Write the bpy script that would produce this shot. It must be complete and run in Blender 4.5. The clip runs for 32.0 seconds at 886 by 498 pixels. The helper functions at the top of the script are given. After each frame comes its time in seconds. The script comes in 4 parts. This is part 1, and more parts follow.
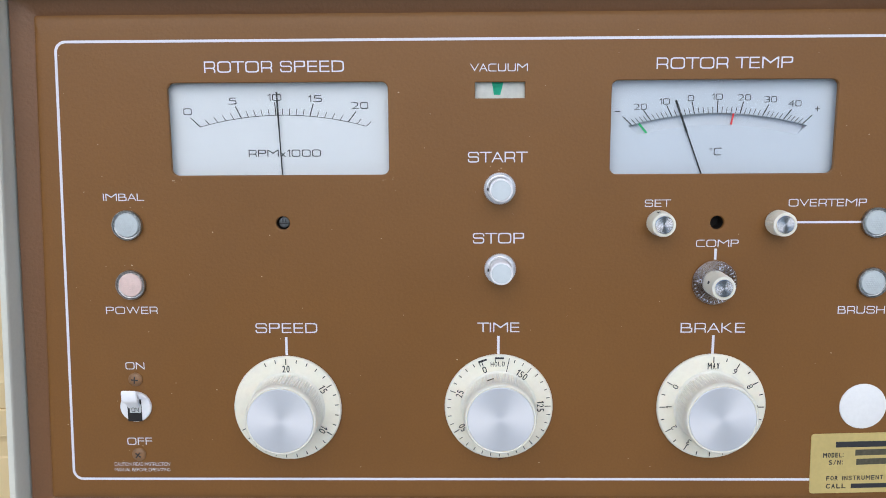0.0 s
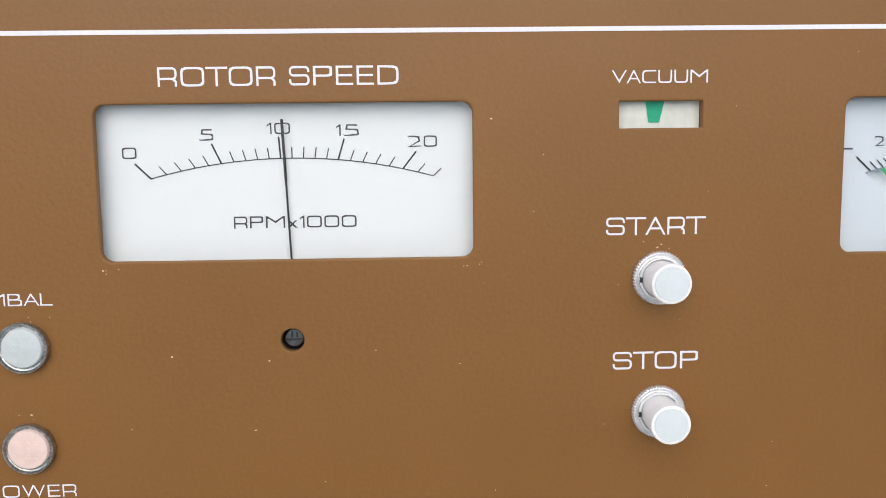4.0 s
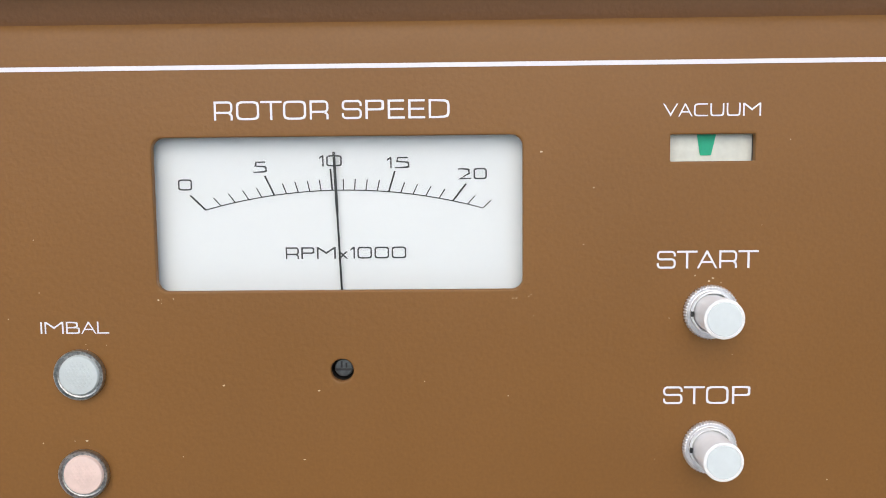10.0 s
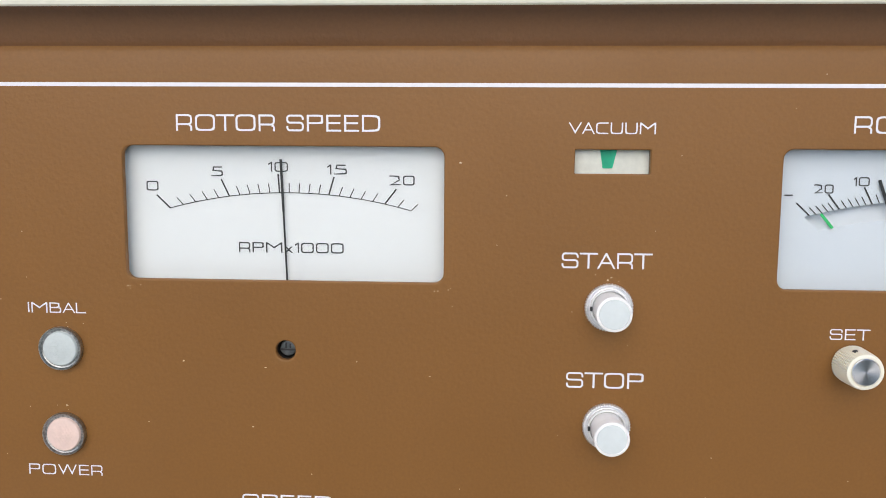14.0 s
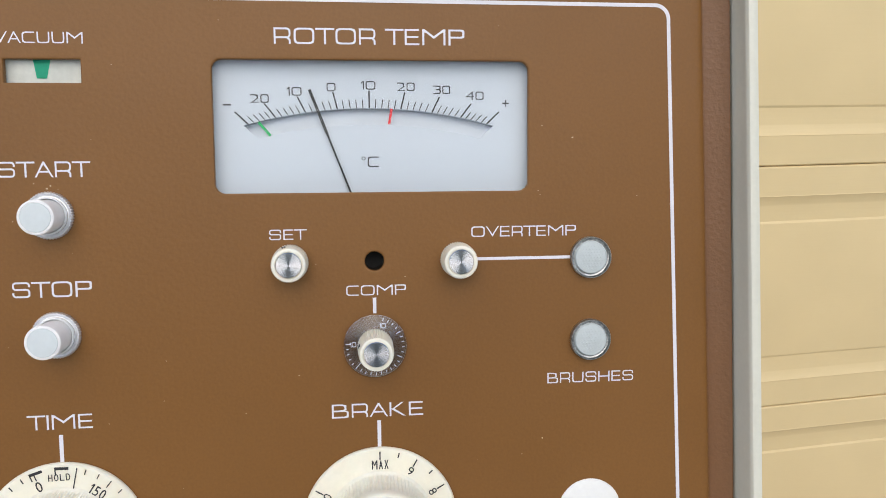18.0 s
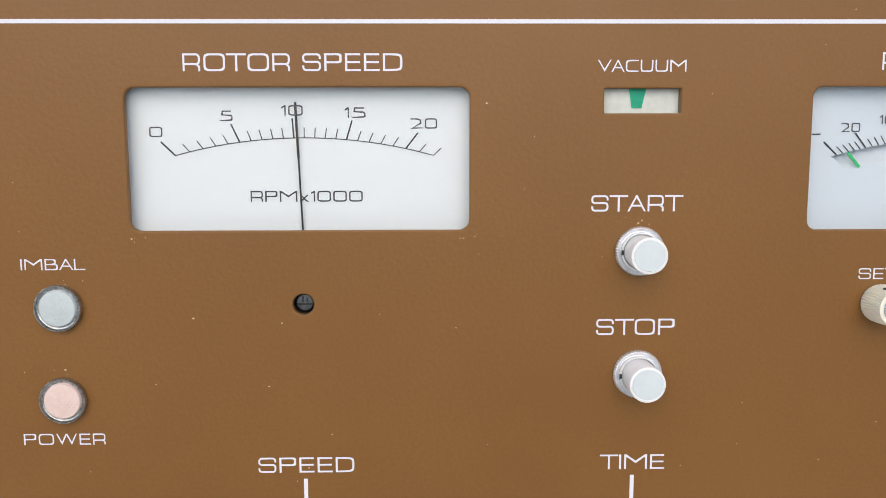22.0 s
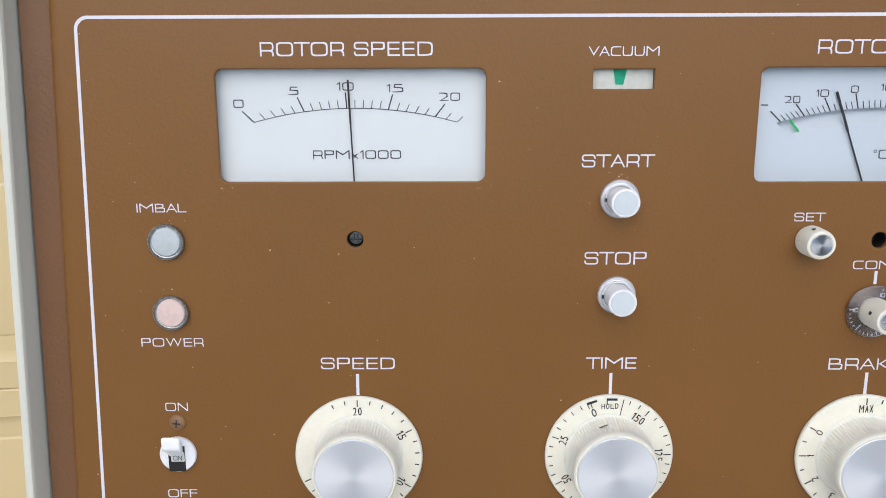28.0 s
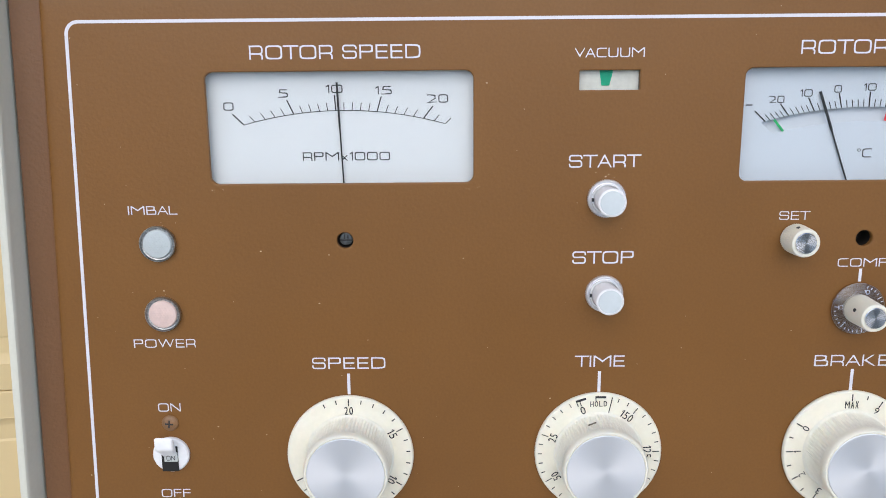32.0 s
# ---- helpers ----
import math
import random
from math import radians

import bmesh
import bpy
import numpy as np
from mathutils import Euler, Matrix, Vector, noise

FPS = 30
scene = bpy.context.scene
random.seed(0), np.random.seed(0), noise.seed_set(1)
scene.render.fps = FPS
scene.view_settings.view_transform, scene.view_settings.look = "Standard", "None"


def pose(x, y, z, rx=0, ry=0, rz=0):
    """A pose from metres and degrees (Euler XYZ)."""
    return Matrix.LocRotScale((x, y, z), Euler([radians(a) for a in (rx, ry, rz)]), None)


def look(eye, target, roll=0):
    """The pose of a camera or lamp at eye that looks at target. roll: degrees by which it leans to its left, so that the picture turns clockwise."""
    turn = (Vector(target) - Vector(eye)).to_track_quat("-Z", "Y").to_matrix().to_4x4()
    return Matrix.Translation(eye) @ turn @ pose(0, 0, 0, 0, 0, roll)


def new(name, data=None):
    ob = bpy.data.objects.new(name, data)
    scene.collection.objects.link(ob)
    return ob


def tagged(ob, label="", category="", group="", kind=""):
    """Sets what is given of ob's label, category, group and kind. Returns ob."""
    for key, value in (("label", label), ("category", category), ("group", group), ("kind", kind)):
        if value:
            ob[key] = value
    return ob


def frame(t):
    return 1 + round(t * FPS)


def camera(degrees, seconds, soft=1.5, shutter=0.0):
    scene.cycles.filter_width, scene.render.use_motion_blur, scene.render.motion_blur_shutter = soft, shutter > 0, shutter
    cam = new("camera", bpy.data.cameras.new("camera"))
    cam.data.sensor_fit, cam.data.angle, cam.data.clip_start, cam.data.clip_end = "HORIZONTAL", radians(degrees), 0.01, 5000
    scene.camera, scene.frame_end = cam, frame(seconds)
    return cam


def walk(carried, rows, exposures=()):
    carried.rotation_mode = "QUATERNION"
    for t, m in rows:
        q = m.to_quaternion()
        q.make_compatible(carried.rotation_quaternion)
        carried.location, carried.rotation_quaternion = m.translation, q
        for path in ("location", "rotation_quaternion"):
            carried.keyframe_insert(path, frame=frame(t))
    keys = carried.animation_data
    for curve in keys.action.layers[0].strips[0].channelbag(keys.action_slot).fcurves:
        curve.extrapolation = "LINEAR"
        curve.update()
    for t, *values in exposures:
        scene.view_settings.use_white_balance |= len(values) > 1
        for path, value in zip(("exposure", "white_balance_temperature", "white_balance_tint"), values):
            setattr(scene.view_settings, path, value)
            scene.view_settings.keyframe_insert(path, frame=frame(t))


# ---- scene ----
cam = camera(57.91, 32.0, soft=0.9)
# The console leans back; everything on it is built in the panel's own plane and leaned with TILT.
TILT = Matrix.Translation((0, 0, 1)) @ pose(0, 0, 0, -11) @ Matrix.Translation((0, 0, -1))
PATH = [
    (0, (-0.02970, -0.54677, 1.14863), (-0.06172, 1.42810, 0.83418), -0.358),
    (0.5, (-0.02950, -0.52185, 1.16640), (-0.06699, 1.44139, 0.78657), -0.896),
    (1, (-0.03791, -0.48514, 1.18426), (-0.06406, 1.47337, 0.77984), -1.395),
    (1.5, (-0.05790, -0.42370, 1.17606), (-0.04836, 1.55041, 0.85545), -1.046),
    (2, (-0.07599, -0.37929, 1.15688), (-0.03660, 1.60607, 0.91853), -0.961),
    (2.5, (-0.08395, -0.34267, 1.15096), (-0.04091, 1.64566, 0.93962), -1.241),
    (3, (-0.08531, -0.32077, 1.14857), (-0.05282, 1.66787, 0.93821), -1.035),
    (3.5, (-0.09364, -0.32137, 1.15116), (-0.03464, 1.66483, 0.92414), -0.716),
    (5.5, (-0.09715, -0.31685, 1.15546), (-0.10432, 1.67144, 0.93955), -0.401),
    (6, (-0.09791, -0.31749, 1.15721), (-0.11192, 1.67040, 0.93790), -0.341),
    (6.5, (-0.09793, -0.31952, 1.15567), (-0.12375, 1.66983, 0.95123), -0.523),
    (7, (-0.09872, -0.32047, 1.15731), (-0.12662, 1.66854, 0.94977), -0.529),
    (7.5, (-0.10087, -0.32067, 1.15865), (-0.12619, 1.66848, 0.95215), -0.396),
    (8, (-0.10235, -0.32254, 1.15882), (-0.12706, 1.66739, 0.95985), -0.412),
    (8.5, (-0.10198, -0.32152, 1.15915), (-0.13438, 1.66881, 0.96542), -0.556),
    (9, (-0.10226, -0.32127, 1.16130), (-0.13700, 1.66877, 0.96492), -0.520),
    (9.5, (-0.10218, -0.32110, 1.15931), (-0.13170, 1.66997, 0.97283), -0.544),
    (10, (-0.10175, -0.32141, 1.15907), (-0.13545, 1.66998, 0.97679), -0.556),
    (10.5, (-0.10359, -0.32214, 1.16010), (-0.13203, 1.66918, 0.97609), -0.521),
    (11, (-0.10413, -0.32244, 1.16015), (-0.14313, 1.66845, 0.97358), -0.671),
    (11.5, (-0.10426, -0.32281, 1.15885), (-0.14794, 1.66894, 0.98274), -0.722),
    (12, (-0.10389, -0.32198, 1.16018), (-0.15251, 1.66910, 0.97785), -0.655),
    (12.5, (-0.10424, -0.32280, 1.15830), (-0.15428, 1.66953, 0.99066), -0.526),
    (13, (-0.10394, -0.32294, 1.16093), (-0.15557, 1.66810, 0.97895), -0.512),
    (13.5, (-0.09514, -0.33276, 1.16330), (-0.18467, 1.65584, 0.96980), -0.291),
    (14, (-0.05531, -0.36304, 1.17179), (-0.16463, 1.62023, 0.93796), 0.414),
    (14.5, (0.00360, -0.38764, 1.15855), (0.07254, 1.60493, 1.00070), 0.093),
    (15, (0.06895, -0.38833, 1.15972), (0.08602, 1.60499, 0.99728), -0.691),
    (15.5, (0.11126, -0.38660, 1.14943), (0.20135, 1.60734, 1.02272), 0.034),
    (17.5, (0.14481, -0.38309, 1.11907), (0.34366, 1.60544, 1.04043), -0.397),
    (18, (0.13727, -0.38817, 1.12062), (0.36959, 1.58968, 0.93588), -0.493),
    (18.5, (0.13222, -0.39025, 1.10045), (0.36279, 1.58962, 0.93635), -0.868),
    (19, (0.13416, -0.38578, 1.08859), (0.35362, 1.59348, 0.90323), -0.919),
    (19.5, (0.09867, -0.37558, 1.10060), (0.31408, 1.60254, 0.89897), -0.942),
    (20, (0.06596, -0.37139, 1.12385), (0.21745, 1.60658, 0.86948), -1.087),
    (20.5, (0.01622, -0.36730, 1.12922), (0.08422, 1.61988, 0.91357), -0.909),
    (21, (-0.03870, -0.36214, 1.13748), (0.00251, 1.62477, 0.91282), -0.644),
    (21.5, (-0.06879, -0.35776, 1.14452), (-0.02899, 1.62869, 0.91549), -0.505),
    (22, (-0.09252, -0.35160, 1.14853), (-0.05987, 1.63273, 0.90079), -0.132),
    (22.5, (-0.11494, -0.34321, 1.14529), (-0.10668, 1.64442, 0.92334), 0.444),
    (23, (-0.12504, -0.33064, 1.15089), (-0.10400, 1.65353, 0.90063), 0.154),
    (23.5, (-0.12993, -0.32516, 1.14876), (-0.13617, 1.66038, 0.90876), 0.237),
    (24, (-0.11813, -0.34544, 1.15117), (-0.18316, 1.63617, 0.88845), -0.156),
    (24.5, (-0.10894, -0.38934, 1.15743), (-0.12107, 1.58184, 0.81931), 0.420),
    (25, (-0.11185, -0.42515, 1.16653), (-0.09634, 1.53930, 0.79148), 0.410),
    (25.5, (-0.10696, -0.44612, 1.17186), (-0.11994, 1.51444, 0.77683), 0.357),
    (27.5, (-0.09514, -0.44569, 1.16993), (-0.11514, 1.50957, 0.74972), -0.127),
    (28, (-0.09496, -0.44728, 1.17049), (-0.11196, 1.50812, 0.75084), -0.190),
    (28.5, (-0.09320, -0.45067, 1.16981), (-0.11133, 1.50652, 0.75861), -0.013),
    (29, (-0.09466, -0.44817, 1.16965), (-0.10201, 1.50950, 0.76038), 0.111),
    (29.5, (-0.09471, -0.44884, 1.17189), (-0.10531, 1.50750, 0.75639), 0.112),
    (30, (-0.09298, -0.44961, 1.17320), (-0.11419, 1.50565, 0.75306), 0.208),
    (30.5, (-0.09216, -0.44953, 1.17106), (-0.11724, 1.50691, 0.75669), -0.115),
    (31, (-0.08881, -0.45257, 1.16823), (-0.11928, 1.50579, 0.76342), -0.304),
    (31.5, (-0.08943, -0.45205, 1.17210), (-0.10841, 1.50311, 0.75142), -0.549),
    (32, (-0.09021, -0.45147, 1.17203), (-0.10067, 1.50352, 0.75022), -0.497),
]
EXPOSURES = [(0.0, 0.38, 6370, 10), (1.5, 0.38, 6470, 10), (2.0, 0.36, 6520, 10), (3.0, 0.66, 7000, 10), (5.5, 0.70, 7200, 10), (13.5, 0.67, 7200, 10), (15.5, 0.44, 7150, 10), (19.0, 0.46, 7000, 10), (20.0, 0.44, 7000, 10), (21.0, 0.52, 7100, 10), (24.0, 0.66, 7200, 10), (25.5, 0.52, 6680, 10), (32.0, 0.50, 6630, 10)]
walk(cam, [(t, TILT @ look(eye, target, roll)) for t, eye, target, roll in PATH], EXPOSURES)

GROUND = -0.394

# ---- light ----
world = bpy.data.worlds.new("world")
scene.world = world
world.use_nodes = True
wn = world.node_tree.nodes
sky = wn.new("ShaderNodeTexSky")
sky.sky_type, sky.sun_disc = "NISHITA", False
sky.sun_elevation, sky.sun_rotation = radians(42), radians(185)
wn["Background"].inputs[1].default_value = 0.15
world.node_tree.links.new(sky.outputs[0], wn["Background"].inputs[0])
sun = new("sun", bpy.data.lights.new("sun", "SUN"))
sun.data.energy, sun.data.angle, sun.data.color = 1.2, radians(80), (1, 0.95, 0.88)
sun.matrix_world = look((-0.2, -2.6, 2.9), (0, 0, 0.6))


# ---- materials ----
def material(name, color, rough=0.5, metal=0.0, grain=0.0, grain_scale=400.0, stain=0.0, stain_scale=14.0, bump=0.0, bump_scale=900.0, coat=0.0, spec=0.5, stretch=(1, 1, 1)):
    """A Principled paint or metal with fine grain, broad stains and relief, all at real size in object space."""
    m = bpy.data.materials.new(name)
    m.use_nodes = True
    n, l = m.node_tree.nodes, m.node_tree.links
    p = n["Principled BSDF"]
    p.inputs["Base Color"].default_value = (*color, 1)
    p.inputs["Roughness"].default_value, p.inputs["Metallic"].default_value = rough, metal
    p.inputs["Specular IOR Level"].default_value = spec
    p.inputs["Coat Weight"].default_value = coat
    co = n.new("ShaderNodeTexCoord")

    def noise_of(scale, detail=4):
        t = n.new("ShaderNodeTexNoise")
        t.inputs["Scale"].default_value, t.inputs["Detail"].default_value = scale, detail
        l.new(co.outputs["Object"], t.inputs["Vector"])
        return t.outputs["Fac"]

    color_out = None
    for amount, scale in ((stain, stain_scale), (grain, grain_scale)):
        if amount:
            ramp = n.new("ShaderNodeMapRange")
            ramp.inputs["From Min"].default_value, ramp.inputs["From Max"].default_value = 0.3, 0.7
            ramp.inputs["To Min"].default_value, ramp.inputs["To Max"].default_value = 1 - amount, 1 + amount
            l.new(noise_of(scale), ramp.inputs["Value"])
            mix = n.new("ShaderNodeVectorMath")
            mix.operation = "SCALE"
            if color_out:
                l.new(color_out, mix.inputs[0])
            else:
                mix.inputs[0].default_value = color
            l.new(ramp.outputs[0], mix.inputs["Scale"])
            color_out = mix.outputs[0]
    if color_out:
        l.new(color_out, p.inputs["Base Color"])
        r = n.new("ShaderNodeMapRange")
        r.inputs["To Min"].default_value, r.inputs["To Max"].default_value = max(rough - 0.08, 0.05), min(rough + 0.08, 1)
        l.new(noise_of(stain_scale * 3), r.inputs["Value"])
        l.new(r.outputs[0], p.inputs["Roughness"])
    if bump:
        bp = n.new("ShaderNodeBump")
        bp.inputs["Strength"].default_value, bp.inputs["Distance"].default_value = bump, 0.0006
        relief = n.new("ShaderNodeTexNoise")
        relief.inputs["Scale"].default_value, relief.inputs["Detail"].default_value = bump_scale, 2
        lengthen = n.new("ShaderNodeVectorMath")
        lengthen.operation, lengthen.inputs[1].default_value = "MULTIPLY", stretch
        l.new(co.outputs["Object"], lengthen.inputs[0])
        l.new(lengthen.outputs[0], relief.inputs["Vector"])
        l.new(relief.outputs["Fac"], bp.inputs["Height"])
        l.new(bp.outputs[0], p.inputs["Normal"])
    return m


BROWN = material("brown_textured_paint", (0.200, 0.0880, 0.0210), 0.45, spec=0.36, grain=0.05, grain_scale=700, stain=0.06, stain_scale=9, bump=0.27, bump_scale=430)
# About as bright as BROWN, but less yellow.
RIM = material("reddish_brown_moulding", (0.190, 0.088, 0.035), 0.46, spec=0.5, grain=0.05, grain_scale=700, stain=0.05, stain_scale=9, bump=0.6, bump_scale=430)
WHITE_INK = material("white_ink", (0.74, 0.73, 0.78), 0.5, grain=0.03, grain_scale=900)
BLACK_INK = material("black_ink", (0.025, 0.027, 0.03), 0.5, grain=0.1)
GREY_INK = material("grey_ink", (0.05, 0.053, 0.06), 0.55, grain=0.1)
CREAM = material("cream_enamel", (0.68, 0.67, 0.57), 0.38, grain=0.02, stain=0.03, bump=0.08, bump_scale=300)
# Near-black for slots and cavity linings: the cavities' deep shade is put into it.
DARK = material("dark_cavity", (0.012, 0.011, 0.010), 0.7, grain=0.2)
CARD = material("meter_card", (0.745, 0.757, 0.775), 0.6, grain=0.012, grain_scale=1500, stain=0.012)
# Card of the meter with the slot: darker and bluer than CARD.
CARD_BLUE = material("bluish_meter_card", (0.615, 0.655, 0.715), 0.55, grain=0.012, grain_scale=1500, stain=0.02)
# Card tone made greyer: the slot's recess shade is put into the colour.
SLOT_SHADE = material("shade_grey_slot_backing", (0.56, 0.59, 0.64), 0.6, grain=0.02, stain=0.02)
NEEDLE = material("needle_black", (0.02, 0.022, 0.025), 0.4, grain=0.1)
GREEN = material("green_flag", (0.02, 0.62, 0.39), 0.5, grain=0.05)
GREEN_MARK = material("green_mark", (0.02, 0.45, 0.14), 0.5, grain=0.03)
RED_MARK = material("red_mark", (0.85, 0.05, 0.06), 0.5, grain=0.03)
IVORY = material("ivory_plastic", (0.85, 0.815, 0.68), 0.42, grain=0.02, stain=0.03, stain_scale=60)
IVORY_WORN = material("ivory_ribbed_plastic", (0.85, 0.82, 0.70), 0.5, grain=0.04, grain_scale=300, stain=0.03, stain_scale=90)
WHITE_PLASTIC = material("white_plastic", (0.93, 0.935, 0.935), 0.4, grain=0.02, stain=0.03, stain_scale=120)
CAP_BLUE = material("pale_button_cap", (0.62, 0.675, 0.685), 0.45, grain=0.015, stain=0.02, stain_scale=100)
for plastic in (IVORY, IVORY_WORN, WHITE_PLASTIC):      # light seeps a little way in
    shader = plastic.node_tree.nodes["Principled BSDF"]
    shader.inputs["Subsurface Weight"].default_value, shader.inputs["Subsurface Scale"].default_value = 0.5, 1.0
    shader.inputs["Subsurface Radius"].default_value = (0.004, 0.0035, 0.003)
shader.inputs["Subsurface Weight"].default_value = 0.5
shader.inputs["Subsurface Radius"].default_value = (0.007, 0.007, 0.007)
STEEL = material("nickel_plated", (0.80, 0.81, 0.83), 0.34, 0.6, grain=0.08, grain_scale=500, stain=0.1, stain_scale=200)
CHROME = material("tarnished_chrome", (0.40, 0.405, 0.395), 0.36, 1.0, grain=0.35, grain_scale=900, stain=0.3, stain_scale=300)
LENS_CLEAR = material("frosted_lens", (0.50, 0.55, 0.55), 0.4, grain=0.03, stain=0.03, stain_scale=250)
LENS_PINK = material("frosted_pink_lens", (0.73, 0.55, 0.49), 0.4, grain=0.03, stain=0.05, stain_scale=250)
SCREW = material("brown_painted_screw", (0.25, 0.13, 0.055), 0.4, grain=0.12, grain_scale=900, stain=0.15, stain_scale=300)
GOLD = material("gold_foil_label", (0.64, 0.50, 0.19), 0.42, 0.25, grain=0.03, stain=0.05, stain_scale=40)
MARKER = material("faded_marker_ink", (0.075, 0.068, 0.04), 0.6, grain=0.2, stain=0.2, stain_scale=200)
GAP_BLACK = material("black_gap_strip", (0.012, 0.012, 0.012), 0.6, grain=0.2)
DOOR = material("tan_enamel_door", (0.70, 0.55, 0.30), 0.5, grain=0.015, stain=0.025, stain_scale=5, bump=0.3, bump_scale=160, stretch=(0.04, 1, 1))
CONCRETE = material("concrete", (0.56, 0.545, 0.51), 0.85, grain=0.15, grain_scale=120, stain=0.12, stain_scale=2, bump=0.4, bump_scale=150)
DUST = material("dust_fleck", (0.60, 0.48, 0.34), 0.8, grain=0.2)


def brushed_metal(name, color, rough, metal, spin):
    """Spun aluminium: circular brush marks, so the shine fans out from the middle."""
    m = material(name, color, rough, metal)
    n, l = m.node_tree.nodes, m.node_tree.links
    p = n["Principled BSDF"]
    t = n.new("ShaderNodeTangent")
    t.direction_type, t.axis = "RADIAL", "Y"
    p.inputs["Anisotropic"].default_value = spin
    l.new(t.outputs[0], p.inputs["Tangent"])
    return m


SMALL_ALU = brushed_metal("spun_aluminium_small", (0.80, 0.80, 0.82), 0.24, 1.0, 0.94)
ALU = brushed_metal("spun_aluminium", (0.85, 0.86, 0.875), 0.60, 1.0, 0.4)


def pane(name, tint, gloss=0.06, index=1.45):
    """A clear pane: see-through, with a mirror sheen that grows at a slant."""
    m = bpy.data.materials.new(name)
    m.use_nodes = True
    n, l = m.node_tree.nodes, m.node_tree.links
    n.remove(n["Principled BSDF"])
    clear, shine, mix, fr = (n.new(k) for k in ("ShaderNodeBsdfTransparent", "ShaderNodeBsdfGlossy", "ShaderNodeMixShader", "ShaderNodeFresnel"))
    clear.inputs[0].default_value, shine.inputs[0].default_value = (*tint, 1), (1, 1, 1, 1)
    shine.inputs["Roughness"].default_value, fr.inputs[0].default_value = gloss, index
    l.new(fr.outputs[0], mix.inputs[0])
    l.new(clear.outputs[0], mix.inputs[1])
    l.new(shine.outputs[0], mix.inputs[2])
    l.new(mix.outputs[0], n["Material Output"].inputs[0])
    return m


GLASS = pane("meter_glass", (0.97, 0.985, 0.985), 0.1, 1.18)
SMOKE = pane("smoked_disc", (0.96, 0.93, 0.91))
nodes = SMOKE.node_tree.nodes
sheen, spin_axis = nodes["Glossy BSDF"], nodes.new("ShaderNodeTangent")
spin_axis.direction_type, spin_axis.axis = "RADIAL", "Y"
sheen.inputs["Anisotropy"].default_value, sheen.inputs["Roughness"].default_value = 0.8, 0.35
SMOKE.node_tree.links.new(spin_axis.outputs[0], sheen.inputs["Tangent"])
nodes["Fresnel"].inputs[0].default_value = 2.6


# ---- building helpers ----
def thing(name, x, z, label, category, group="", y=0.0, turn=0.0):
    """An Empty on the panel at x, z; turn: degrees clockwise in the panel."""
    ob = new(name)
    ob.empty_display_size = 0.01
    ob.matrix_world = TILT @ pose(x, y, z, 0, turn, 0)
    return tagged(ob, label, category, group)


def part(name, bm, mat, parent, label="", sharp=35):
    me = bpy.data.meshes.new(name)
    bm.to_mesh(me)
    bm.free()
    return part_of(name, me, mat, parent, label, sharp)


def part_of(name, me, mat, parent, label="", sharp=35):
    me.materials.clear()
    me.materials.append(mat)
    if sharp:
        me.polygons.foreach_set("use_smooth", [True] * len(me.polygons))
        me.set_sharp_from_angle(angle=radians(sharp))
    ob = new(name, me)
    ob.parent = parent
    return tagged(ob, label) if label else ob


def lathe(profile, seg=48, wave=None, bm=None, x=0.0, z=0.0):
    """A turned form about the panel's normal: (radius, height out of the panel) from the panel outwards. wave(k, ring) scales a radius."""
    bm = bm or bmesh.new()
    rings = []
    for i, (r, h) in enumerate(profile):
        if r <= 1e-7:
            rings.append([bm.verts.new((x, -h, z))])
            continue
        ring = []
        for k in range(seg):
            a = 2 * math.pi * k / seg
            q = r * (wave(k, i) if wave else 1)
            ring.append(bm.verts.new((x + q * math.cos(a), -h, z + q * math.sin(a))))
        rings.append(ring)
    for p, q in zip(rings, rings[1:]):
        if len(p) == 1 and len(q) == 1:
            continue
        for k in range(seg):
            j = (k + 1) % seg
            if len(q) == 1:
                bm.faces.new((p[k], p[j], q[0]))
            elif len(p) == 1:
                bm.faces.new((p[0], q[j], q[k]))
            else:
                bm.faces.new((p[k], p[j], q[j], q[k]))
    return bm


def bar(x0, z0, x1, z1, width, y0=-0.0002, y1=0.0, bm=None):
    """A straight raised bar between two points of the panel."""
    bm = bm or bmesh.new()
    d = Vector((x1 - x0, 0, z1 - z0)).normalized() * width / 2
    n = Vector((-d.z, 0, d.x))
    corners = [Vector((x0, 0, z0)) - n, Vector((x1, 0, z1)) - n, Vector((x1, 0, z1)) + n, Vector((x0, 0, z0)) + n]
    front = [bm.verts.new((c.x, y0, c.z)) for c in corners]
    back = [bm.verts.new((c.x, y1, c.z)) for c in corners]
    bm.faces.new(front)
    bm.faces.new(back[::-1])
    for k in range(4):
        j = (k + 1) % 4
        bm.faces.new((front[k], back[k], back[j], front[j]))
    bmesh.ops.recalc_face_normals(bm, faces=bm.faces)
    return bm


